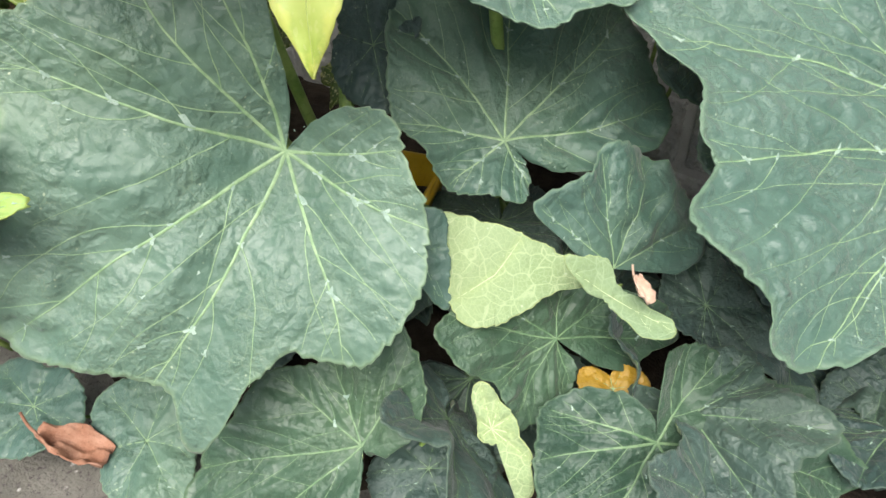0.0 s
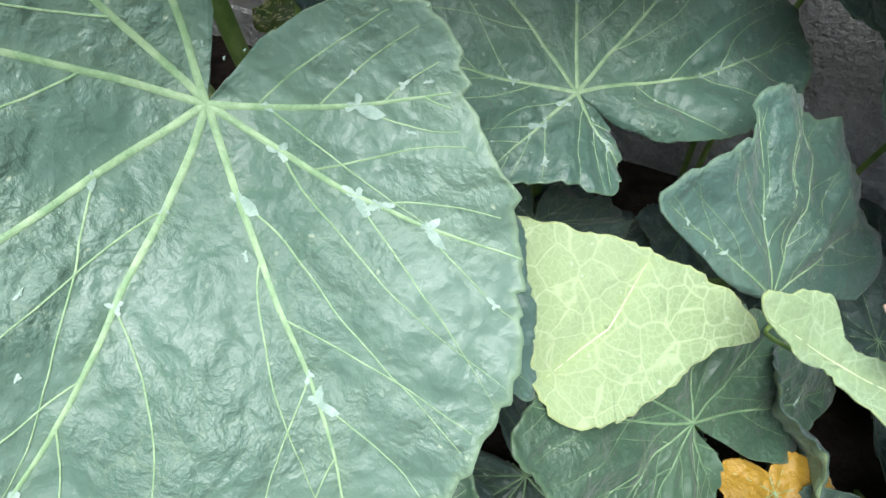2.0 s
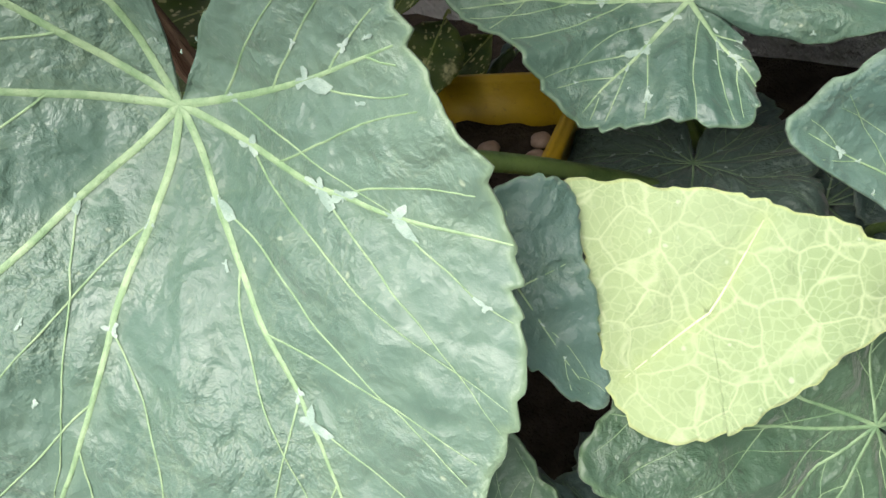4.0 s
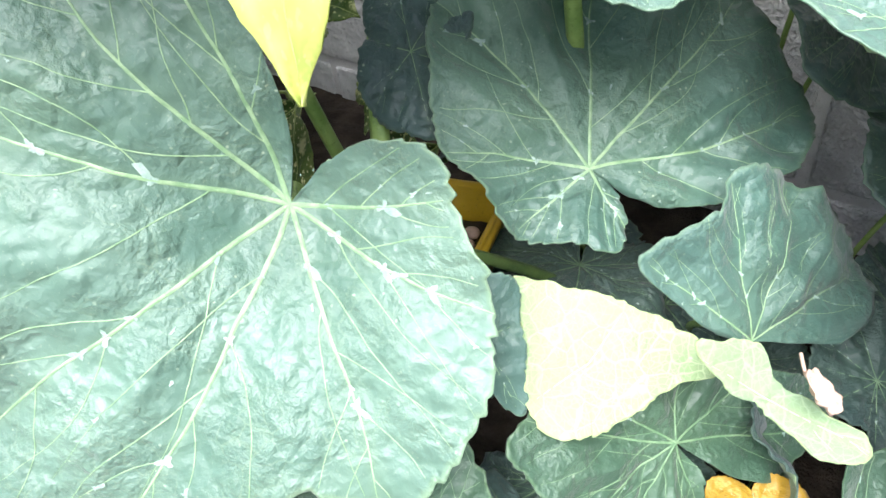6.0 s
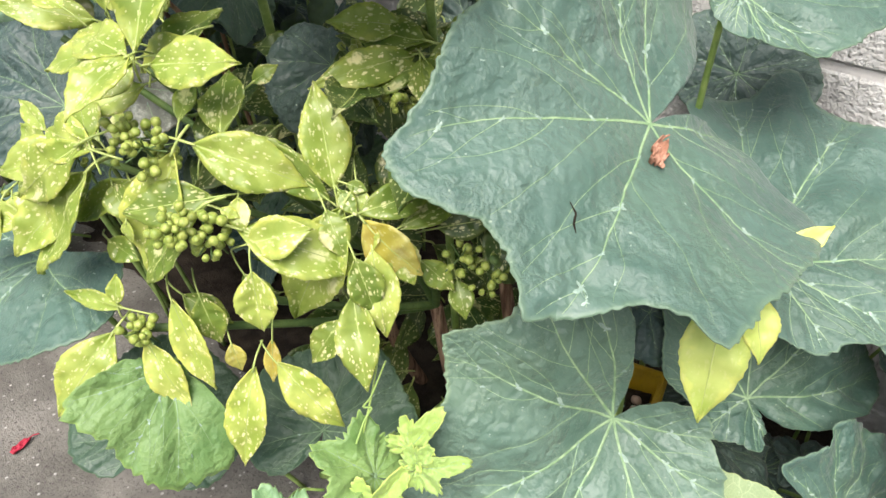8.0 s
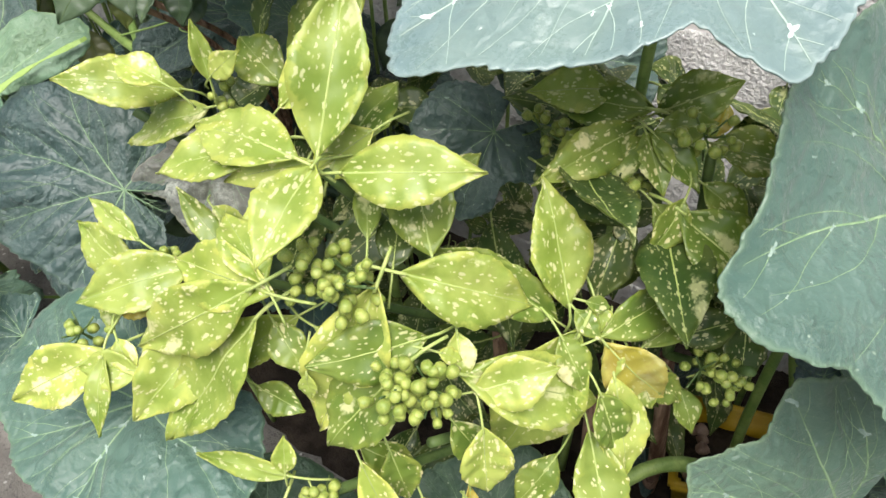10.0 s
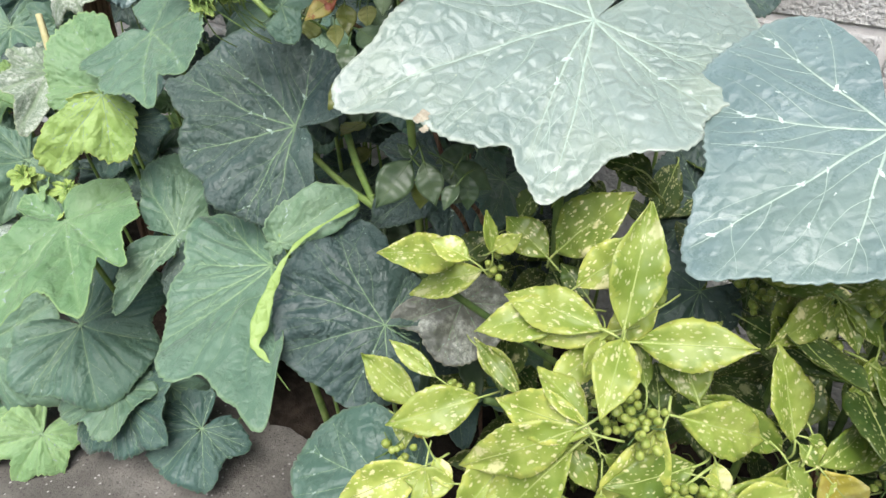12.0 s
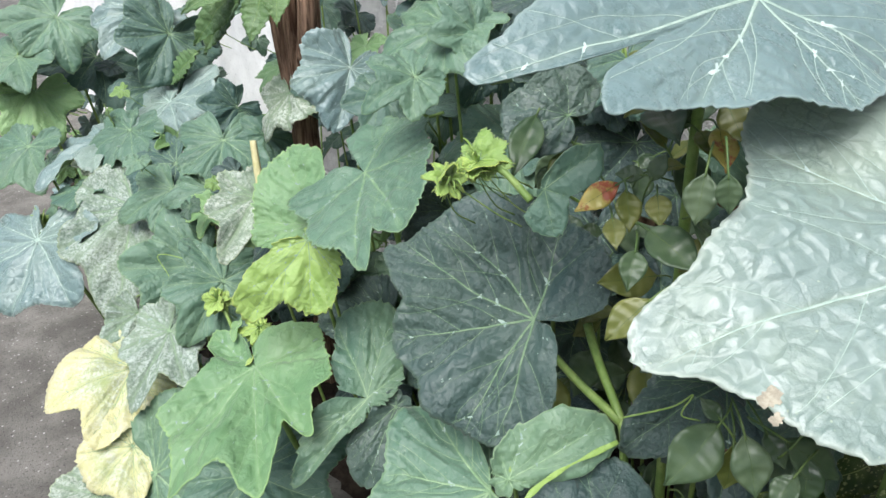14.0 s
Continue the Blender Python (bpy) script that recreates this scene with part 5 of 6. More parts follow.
oval_leaf(bush, (-0.779, -0.035, 0.423), (-0.758, -0.066, 0.413), 0.022, LAUREL_BRIGHT)
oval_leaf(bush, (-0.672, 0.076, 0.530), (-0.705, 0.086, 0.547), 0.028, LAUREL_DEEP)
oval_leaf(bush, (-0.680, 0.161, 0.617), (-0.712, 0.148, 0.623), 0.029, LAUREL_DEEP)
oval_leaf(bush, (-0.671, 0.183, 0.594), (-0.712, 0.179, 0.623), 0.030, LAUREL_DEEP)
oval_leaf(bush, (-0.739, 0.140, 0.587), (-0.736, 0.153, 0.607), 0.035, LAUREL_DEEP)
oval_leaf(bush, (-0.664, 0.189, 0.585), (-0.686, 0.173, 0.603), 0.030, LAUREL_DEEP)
oval_leaf(bush, (-0.755, 0.018, 0.563), (-0.789, 0.007, 0.576), 0.043, LAUREL_BRIGHT)
oval_leaf(bush, (-0.655, 0.019, 0.556), (-0.722, -0.024, 0.532), 0.035, LAUREL_BRIGHT)
oval_leaf(bush, (-0.664, 0.031, 0.568), (-0.628, 0.063, 0.611), 0.032, LAUREL_BRIGHT)
oval_leaf(bush, (-0.604, 0.042, 0.567), (-0.632, 0.017, 0.540), 0.032, LAUREL_BRIGHT)
oval_leaf(bush, (-0.529, 0.193, 0.559), (-0.563, 0.142, 0.566), 0.029, LAUREL_BRIGHT)
oval_leaf(bush, (-0.526, 0.183, 0.537), (-0.528, 0.120, 0.522), 0.029, LAUREL_MID)
berry_cluster(bush, (-0.605, -0.009, 0.502), (-0.619, 0.006, 0.513), 26)
berry_cluster(bush, (-0.590, 0.003, 0.497), (-0.591, 0.011, 0.505), 14)
berry_cluster(bush, (-0.530, -0.003, 0.449), (-0.538, 0.004, 0.463), 26)
berry_cluster(bush, (-0.575, -0.055, 0.364), (-0.577, -0.048, 0.379), 20)
berry_cluster(bush, (-0.402, 0.160, 0.393), (-0.406, 0.162, 0.400), 16)
berry_cluster(bush, (-0.500, 0.181, 0.504), (-0.502, 0.189, 0.518), 10)
berry_cluster(bush, (-0.744, -0.013, 0.437), (-0.738, -0.006, 0.457), 22)
berry_cluster(bush, (-0.581, -0.013, 0.505), (-0.589, -0.007, 0.515), 16)
berry_cluster(bush, (-0.537, -0.022, 0.461), (-0.544, -0.011, 0.467), 26)
berry_cluster(bush, (-0.465, 0.193, 0.543), (-0.471, 0.198, 0.554), 16)
berry_cluster(bush, (-0.501, 0.154, 0.516), (-0.502, 0.160, 0.529), 12)
berry_cluster(bush, (-0.564, 0.167, 0.529), (-0.567, 0.172, 0.543), 14)
berry_cluster(bush, (-0.418, 0.144, 0.409), (-0.424, 0.149, 0.426), 14)
berry_cluster(bush, (-0.759, -0.080, 0.420), (-0.763, -0.073, 0.423), 8)
berry_cluster(bush, (-0.758, 0.069, 0.535), (-0.753, 0.072, 0.548), 8)
oval_leaf(bush, (-0.234, 0.202, 0.449), (-0.215, 0.165, 0.357), 0.041, LAUREL_LIME)
oval_leaf(bush, (-0.221, 0.214, 0.448), (-0.195, 0.194, 0.409), 0.025, LAUREL_LIME)
oval_leaf(bush, (-0.226, 0.272, 0.44), (-0.205, 0.308, 0.46), 0.018, LAUREL_LIME)

oval_leaf(rose, (-0.964, 0.117, 0.734), (-0.983, 0.107, 0.733), 0.020, ROSE, notch=0.0)
oval_leaf(rose, (-0.970, 0.095, 0.731), (-0.982, 0.064, 0.715), 0.018, ROSE_SPOT, notch=0.0)
oval_leaf(rose, (-0.968, 0.103, 0.725), (-0.951, 0.089, 0.702), 0.023, ROSE_OLIVE, notch=0.0)
oval_leaf(rose, (-0.950, 0.115, 0.724), (-0.933, 0.096, 0.710), 0.018, ROSE_OLIVE, notch=0.0)
oval_leaf(rose, (-0.900, 0.085, 0.760), (-0.896, 0.075, 0.728), 0.030, ROSE, notch=0.0)
oval_leaf(rose, (-0.878, 0.070, 0.768), (-0.873, 0.070, 0.744), 0.023, ROSE, notch=0.0)
oval_leaf(rose, (-0.940, 0.091, 0.707), (-0.891, 0.082, 0.695), 0.029, ROSE, notch=0.0)
oval_leaf(rose, (-0.933, 0.070, 0.700), (-0.922, 0.050, 0.680), 0.021, ROSE, notch=0.0)
oval_leaf(rose, (-0.905, 0.051, 0.679), (-0.918, 0.024, 0.653), 0.030, ROSE_OLIVE, notch=0.0)
oval_leaf(rose, (-0.958, 0.116, 0.731), (-0.953, 0.124, 0.752), 0.023, ROSE, notch=0.0)
oval_leaf(rose, (-0.966, 0.086, 0.708), (-0.950, 0.072, 0.693), 0.016, ROSE_OLIVE, notch=0.0)
oval_leaf(rose, (-0.929, 0.146, 0.772), (-0.905, 0.124, 0.752), 0.020, ROSE_SPOT, notch=0.0)
oval_leaf(rose, (-0.947, 0.152, 0.765), (-0.923, 0.141, 0.752), 0.017, ROSE_OLIVE, notch=0.0)
oval_leaf(rose, (-0.843, 0.049, 0.617), (-0.850, 0.009, 0.584), 0.031, ROSE, notch=0.0)
oval_leaf(rose, (-0.826, 0.046, 0.621), (-0.808, 0.040, 0.586), 0.025, ROSE, notch=0.0)
oval_leaf(rose, (-0.843, 0.051, 0.618), (-0.858, 0.048, 0.629), 0.020, ROSE, notch=0.0)
oval_leaf(rose, (-0.797, 0.072, 0.608), (-0.789, 0.062, 0.579), 0.027, ROSE, notch=0.0)
oval_leaf(rose, (-0.809, 0.064, 0.618), (-0.780, 0.087, 0.593), 0.023, ROSE, notch=0.0)
oval_leaf(rose, (-0.834, 0.054, 0.602), (-0.829, 0.045, 0.573), 0.019, ROSE_OLIVE, notch=0.0)
oval_leaf(rose, (-0.970, 0.152, 0.747), (-0.990, 0.147, 0.766), 0.021, ROSE_OLIVE, notch=0.0)
oval_leaf(rose, (-0.971, 0.166, 0.757), (-0.965, 0.173, 0.779), 0.022, ROSE, notch=0.0)
oval_leaf(rose, (-1.017, 0.135, 0.716), (-1.029, 0.126, 0.729), 0.017, ROSE, notch=0.0)
oval_leaf(rose, (-0.973, 0.137, 0.731), (-0.948, 0.142, 0.741), 0.020, ROSE_OLIVE, notch=0.0)
oval_leaf(rose, (-0.796, 0.055, 0.606), (-0.799, 0.038, 0.587), 0.016, ROSE, notch=0.0)
oval_leaf(rose, (-0.802, 0.070, 0.625), (-0.801, 0.081, 0.635), 0.015, ROSE, notch=0.0)
oval_leaf(rose, (-0.812, 0.103, 0.586), (-0.819, 0.082, 0.568), 0.020, ROSE, notch=0.0)
oval_leaf(rose, (-0.824, 0.071, 0.612), (-0.806, 0.068, 0.595), 0.017, ROSE, notch=0.0)

for foot, tip, wide in (((-1.80, 0.2, 0.82), (-1.86, 0.13, 0.72), 0.05), ((-1.82, 0.21, 0.8), (-1.9, 0.15, 0.7), 0.05), ((-1.77, 0.23, 0.82), (-1.75, 0.18, 0.73), 0.05),
                        ((-1.74, 0.24, 0.83), (-1.69, 0.2, 0.77), 0.045), ((-1.84, 0.22, 0.84), (-1.95, 0.17, 0.78), 0.05), ((-1.79, 0.2, 0.83), (-1.81, 0.1, 0.78), 0.045)):
    oval_leaf(shrub, foot, tip, wide, RIBBED, notch=1.0, ribs=9)
stem("branch", shrub, ((-1.8, 0.35, 0), (-1.83, 0.33, 0.4), (-1.82, 0.27, 0.7), (-1.79, 0.22, 0.84)), 0.005, STALK_DARK)
oval_leaf(shrub, (-1.956, 0.286, 0.789), (-1.843, 0.304, 0.743), 0.062, RIBBED, notch=0.0, ribs=9)
oval_leaf(shrub, (-2.132, 0.240, 0.666), (-2.203, 0.184, 0.593), 0.063, RIBBED, notch=0.0, ribs=9)
lobed_leaf(plant_far, (-2.165, 0.175, 0.564), (-2.124, 0.031, 0.457), 11.7, GREY)
lobed_leaf(plant_far, (-2.175, 0.041, 0.508), (-2.179, -0.112, 0.454), 9.1, GREY)
lobed_leaf(plant_far, (-1.856, 0.157, 0.553), (-1.807, 0.122, 0.492), 14.3, MID)
lobed_leaf(plant_far, (-1.965, 0.102, 0.493), (-1.959, 0.022, 0.452), 13, DARK)
lobed_leaf(plant_far, (-1.768, 0.251, 0.638), (-1.727, 0.220, 0.585), 14.3, MILDEW)
lobed_leaf(plant_far, (-1.600, 0.272, 0.702), (-1.554, 0.204, 0.623), 10.4, GREY)
lobed_leaf(plant_far, (-1.311, 0.174, 0.746), (-1.318, 0.108, 0.723), 9, MID)
lobed_leaf(plant_far, (-1.353, 0.256, 0.793), (-1.333, 0.191, 0.737), 13, MID)
lobed_leaf(plant_far, (-1.311, 0.265, 0.783), (-1.331, 0.238, 0.822), 13, MID)
lobed_leaf(plant_far, (-2.110, -0.034, 0.440), (-2.110, -0.092, 0.417), 14.3, MID)
lobed_leaf(plant_far, (-1.987, 0.018, 0.422), (-1.890, -0.090, 0.284), 10.4, MILDEW)
lobed_leaf(plant_far, (-1.776, 0.056, 0.365), (-1.758, -0.065, 0.296), 11.7, MID)
lobed_leaf(plant_far, (-1.652, 0.042, 0.390), (-1.627, -0.042, 0.329), 11.7, MID)
lobed_leaf(plant_far, (-2.100, -0.140, 0.359), (-2.022, -0.230, 0.249), 11.7, GREY)
lobed_leaf(plant_far, (-1.907, 0.068, 0.466), (-1.870, 0.013, 0.405), 13, MID)
lobed_leaf(plant_far, (-1.821, 0.109, 0.481), (-1.796, 0.060, 0.433), 13, MID)
lobed_leaf(plant_far, (-1.585, 0.085, 0.541), (-1.554, 0.015, 0.478), 9.1, MILDEW)
lobed_leaf(plant_far, (-1.839, -0.051, 0.281), (-1.780, -0.082, 0.218), 9.1, MILDEW)
lobed_leaf(plant_far, (-1.686, -0.045, 0.317), (-1.637, -0.146, 0.228), 7.8, MILDEW)
lobed_leaf(plant_far, (-1.747, -0.098, 0.237), (-1.767, -0.234, 0.219), 11.7, FADED)
lobed_leaf(plant_far, (-1.639, -0.146, 0.168), (-1.627, -0.229, 0.126), 11.7, FADED)
lobed_leaf(plant_far, (-1.587, -0.134, 0.143), (-1.434, -0.086, 0.100), 11.7, MID)
lobed_leaf(plant_far, (-1.418, -0.043, 0.214), (-1.283, 0.007, 0.188), 11.7, MID)
lobed_leaf(plant_far, (-1.332, -0.053, 0.139), (-1.327, -0.117, 0.109), 15.6, MID)
lobed_leaf(plant_far, (-1.294, 0.008, 0.124), (-1.281, -0.042, 0.091), 15.6, MID)
lobed_leaf(plant_far, (-1.525, -0.177, 0.063), (-1.523, -0.252, 0.035), 13, FRESH)
lobed_leaf(plant_far, (-1.546, -0.183, 0.042), (-1.552, -0.267, 0.014), 13, FRESH)
lobed_leaf(plant_far, (-1.433, -0.140, 0.051), (-1.417, -0.200, 0.012), 13, FRESH)
lobed_leaf(plant_far, (-1.323, -0.051, 0.127), (-1.277, -0.107, 0.069), 14.3, DARK)
lobed_leaf(plant_far, (-1.224, 0.006, 0.077), (-1.228, -0.065, 0.048), 14.3, DARK)
lobed_leaf(plant_far, (-1.640, -0.210, 0.112), (-1.643, -0.284, 0.086), 11.7, MILDEW)
lobed_leaf(plant_far, (-2.466, 0.060, 0.718), (-2.445, -0.026, 0.657), 13, MID)
lobed_leaf(plant_far, (-2.319, 0.199, 0.732), (-2.294, 0.107, 0.661), 11.7, GREY)
lobed_leaf(plant_far, (-2.470, -0.021, 0.566), (-2.437, -0.100, 0.497), 13, FRESH)
lobed_leaf(plant_far, (-2.504, 0.132, 0.619), (-2.471, 0.045, 0.543), 13, DARK)
lobed_leaf(plant_far, (-2.099, 0.067, 0.537), (-2.076, -0.010, 0.478), 13, MID)
lobed_leaf(plant_far, (-2.469, -0.036, 0.643), (-2.444, -0.109, 0.584), 13, MID)
lobed_leaf(plant_far, (-2.503, 0.030, 0.500), (-2.495, -0.041, 0.460), 13, MID)
lobed_leaf(plant_far, (-2.238, 0.224, 0.690), (-2.197, 0.147, 0.611), 13, DARK)
lobed_leaf(plant_far, (-1.726, 0.315, 0.650), (-1.711, 0.269, 0.611), 13, DARK)
lobed_leaf(plant_far, (-1.453, 0.230, 0.690), (-1.438, 0.190, 0.654), 13, DARK)
lobed_leaf(plant_far, (-1.819, 0.221, 0.557), (-1.797, 0.183, 0.518), 13, MID)
lobed_leaf(plant_far, (-2.306, -0.084, 0.485), (-2.276, -0.157, 0.423), 13, MID)
lobed_leaf(plant_far, (-1.966, 0.238, 0.579), (-1.959, 0.183, 0.545), 13, DARK)
lobed_leaf(plant_far, (-2.298, 0.199, 0.575), (-2.207, 0.206, 0.514), 13, DARK)
lobed_leaf(plant_far, (-1.575, 0.171, 0.435), (-1.511, 0.169, 0.390), 13, DARK)
lobed_leaf(plant_far, (-2.178, 0.028, 0.443), (-2.169, -0.026, 0.409), 13, DARK)
lobed_leaf(plant_far, (-2.143, -0.116, 0.318), (-2.105, -0.072, 0.368), 13, MID)
lobed_leaf(plant_near, (-0.395, 0.023, 0.273), (-0.424, -0.01, 0.31), 10, YOUNG, teeth=2.2)
lobed_leaf(plant_near, (-0.386, 0.006, 0.252), (-0.368, 0.036, 0.296), 7, TENDER, teeth=2.2)
lobed_leaf(plant_near, (-0.370, 0.046, 0.284), (-0.341, 0.067, 0.295), 8, TENDER, teeth=2.2)
lobed_leaf(plant_near, (-0.381, 0.046, 0.296), (-0.369, 0.068, 0.329), 7, TENDER, teeth=2.2)
lobed_leaf(plant_near, (-0.438, -0.040, 0.228), (-0.460, -0.076, 0.247), 11, FRESH, teeth=2.2)


# ---- stems, trunk, fruit, pot and litter ----
# laurel: a few woody stems that fork under the leaves
for foot, fork, ends in (((-0.62, 0.3, 0), (-0.6, 0.2, 0.3), ((-0.62, 0.02, 0.545), (-0.56, 0.03, 0.5), (-0.72, 0.0, 0.44), (-0.82, 0.03, 0.52))),
                         ((-0.52, 0.3, 0), (-0.5, 0.2, 0.28), ((-0.49, 0.09, 0.455), (-0.45, 0.1, 0.43), (-0.54, 0.01, 0.38), (-0.58, -0.05, 0.36))),
                         ((-0.45, 0.34, 0), (-0.46, 0.26, 0.3), ((-0.5, 0.19, 0.54), (-0.46, 0.2, 0.53), (-0.39, 0.15, 0.42)))):
    stem("stem", bush, (foot, (Vector(foot) + Vector(fork)) / 2 + Vector((0.01, -0.02, 0)), fork), 0.009, BARK)
    for end in ends:
        mid = (Vector(fork) + Vector(end)) / 2 + Vector((0, 0.02, -0.02))
        stem("branch", bush, (fork, mid, end), 0.0045, STALK_DARK)
for end in ((-0.85, 0.04, 0.6), (-0.96, 0.1, 0.71), (-0.9, 0.1, 0.74), (-0.83, 0.05, 0.6)):
    stem("branch", rose, ((-0.9, 0.3, 0), (-0.9, 0.25, 0.35), (Vector(end) + Vector((0, 0.1, -0.08))), end), 0.003, BARK)

# an old twisted trunk against the wall
trunk = thing("vine_trunk", pose(-1.78, 0.28, 0), "old brown twisted woody trunk with peeling bark", "trunk")
bpy.context.view_layer.update()
stem("bole", trunk, ((-1.775, 0.285, 0), (-1.785, 0.28, 0.25), (-1.775, 0.275, 0.5), (-1.78, 0.28, 0.66)), 0.02, BARK, 0.1, 14)
rng = random.Random(5)
for k in range(9):
    a, spread = k * 0.7, rng.uniform(0.018, 0.042)
    pts = [(-1.78 + spread * g * math.cos(a + z * 2.5) + rng.uniform(-0.006, 0.006), 0.28 + 0.8 * spread * g * math.sin(a + z * 2.5), z)
           for z, g in ((0.5, 0.3), (0.6, 0.4), (0.68, 0.8), (0.78, 1.0), (0.95, 1.0), (1.15, 1.1), (1.4, 1.2))]
    stem("limb", trunk, pts, rng.uniform(0.006, 0.0145), BARK, 0.12, 12)
stem("limb", trunk, ((-1.75, 0.27, 0.69), (-1.72, 0.26, 0.72), (-1.705, 0.26, 0.77), (-1.72, 0.27, 0.9)), 0.0075, BARK, 0.1, 10)

# thick hairy vine of the near plant, its joint, and a young fruit below it
NODE = Vector((-0.322, 0.278, 0.173))
stem("vine", plant_near, (NODE, NODE + Vector((-0.05, -0.02, 0.02)), NODE + Vector((-0.12, -0.07, 0.03)), NODE + Vector((-0.2, -0.16, -0.1)), (-0.6, 0.1, 0.006)), 0.0075, STALK, 0.06, 14, "ribbed hairy green vine")
stem("vine", plant_near, (NODE, NODE + Vector((-0.01, 0.02, 0.04)), NODE + Vector((-0.05, 0.08, 0.12)), (-0.4, 0.44, 0.3)), 0.0065, STALK, 0.06, 14, "ribbed hairy green vine")
stem("vine", plant_near, (NODE, NODE + Vector((0.02, 0.02, 0.0)), (-0.27, 0.38, 0.1), (-0.2, 0.45, 0.02)), 0.005, STALK_DARK, 0.05, 12)
fruit = thing_part("young_fruit", plant_near, NODE + Vector((0.004, -0.004, -0.012)))
bm = bmesh.new()
line = smooth_line([(0, 0, 0), (0.004, -0.004, -0.02), (0.008, -0.008, -0.04), (0.01, -0.01, -0.055)], 6)
tube(bm, line, [0.006 + 0.003 * (k / len(line)) + 0.005 * math.exp(-((k / len(line) - 0.85) / 0.16) ** 2) for k in range(len(line))], 16, 0.04)
part("fruit_body", bm, STALK, fruit, "pale green ribbed bottle-shaped young squash")
bm = bmesh.new()
line = smooth_line([(0.01, -0.01, -0.054), (0.011, -0.011, -0.065), (0.013, -0.012, -0.08)], 5)
tube(bm, line, [0.009, 0.0085, 0.008, 0.0075, 0.007, 0.0065, 0.006, 0.0055, 0.005, 0.0045, 0.002], 14, 0.16)
part("withered_blossom", bm, WITHERED, fruit, "brown shrivelled blossom")

# a pale vine of the taller plant, and the bright rolled margin of one of its leaves
stem("vine", plant_mid, VINE, 0.0046, STALK, 0.06, 14, "ribbed hairy green vine")
inv = plant_mid.matrix_world.inverted()
line = [inv @ p for p in smooth_line(ROLL, 8)]
bm = bmesh.new()
rows = []
for k, p in enumerate(line):
    s = k / (len(line) - 1)
    along = (line[min(k + 1, len(line) - 1)] - line[max(k - 1, 0)]).normalized()
    face = Vector((0.55, -0.5, 0.66))
    side = along.cross(face).normalized()
    wide = (0.0018 + 0.0062 * math.exp(-(((s - 0.6) / 0.17) ** 2)) + 0.0012 * math.sin(s * 47) * math.sin(s * 17)) * min(1, (1 - s) * 5 + 0.15)
    rows.append([bm.verts.new(p + side * wide * math.sin(a) * (1 + 0.15 * math.sin(s * 23 + a)) - face * wide * 0.1 * (1 - math.cos(a))) for a in (-1.5, -1.1, -0.7, -0.2, 0.3, 0.7, 1.2)])
for a, b in zip(rows, rows[1:]):
    for j in range(6):
        bm.faces.new((a[j], a[j + 1], b[j + 1], b[j]))
part("rolled_margin", bm, TENDER, plant_mid, "bright yellow-green rolled leaf margin").modifiers.new("thickness", "SOLIDIFY").thickness = 0.0008

# yellow plastic pot with dark soil
pot = thing("flower_pot", pose(-0.378, 0.357, 0, 0, 0, 17), "small square yellow plastic pot with dark soil and pebbles", "flower pot")
bpy.context.view_layer.update()
bm = bmesh.new()
rows = []
for w, z in ((0.045, 0.0), (0.062, 0.11), (0.068, 0.11), (0.068, 0.122), (0.059, 0.122), (0.056, 0.085)):
    rows.append([bm.verts.new((x * w, y * w, z)) for x, y in ((-1, -1), (1, -1), (1, 1), (-1, 1))])
for a, b in zip(rows, rows[1:]):
    for k in range(4):
        bm.faces.new((a[k], a[(k + 1) % 4], b[(k + 1) % 4], b[k]))
bm.faces.new(rows[0][::-1])
bmesh.ops.bevel(bm, geom=bm.edges[:], offset=0.003, segments=2, affect="EDGES")
part("pot_body", bm, POT_YELLOW, pot)
bm = bmesh.new()
bmesh.ops.create_grid(bm, x_segments=14, y_segments=14, size=0.054)
for v in bm.verts:
    v.co.z = 0.09 + 0.006 * noise.noise(v.co * 60)
part("soil", bm, SOIL, pot)
PEBBLE = plain("pebble", (0.2, 0.13, 0.1), (0.34, 0.25, 0.2), 60, 0.6)
for k in range(16):
    bm = bmesh.new()
    bmesh.ops.create_icosphere(bm, subdivisions=2, radius=random.uniform(0.004, 0.009))
    for v in bm.verts:
        v.co *= 1 + 0.25 * noise.noise(v.co * 120 + Vector((k, 0, 0)))
        v.co.z *= 0.7
    part("pebble", bm, PEBBLE, pot).location = (random.uniform(-0.045, 0.045), random.uniform(-0.045, 0.045), 0.096)


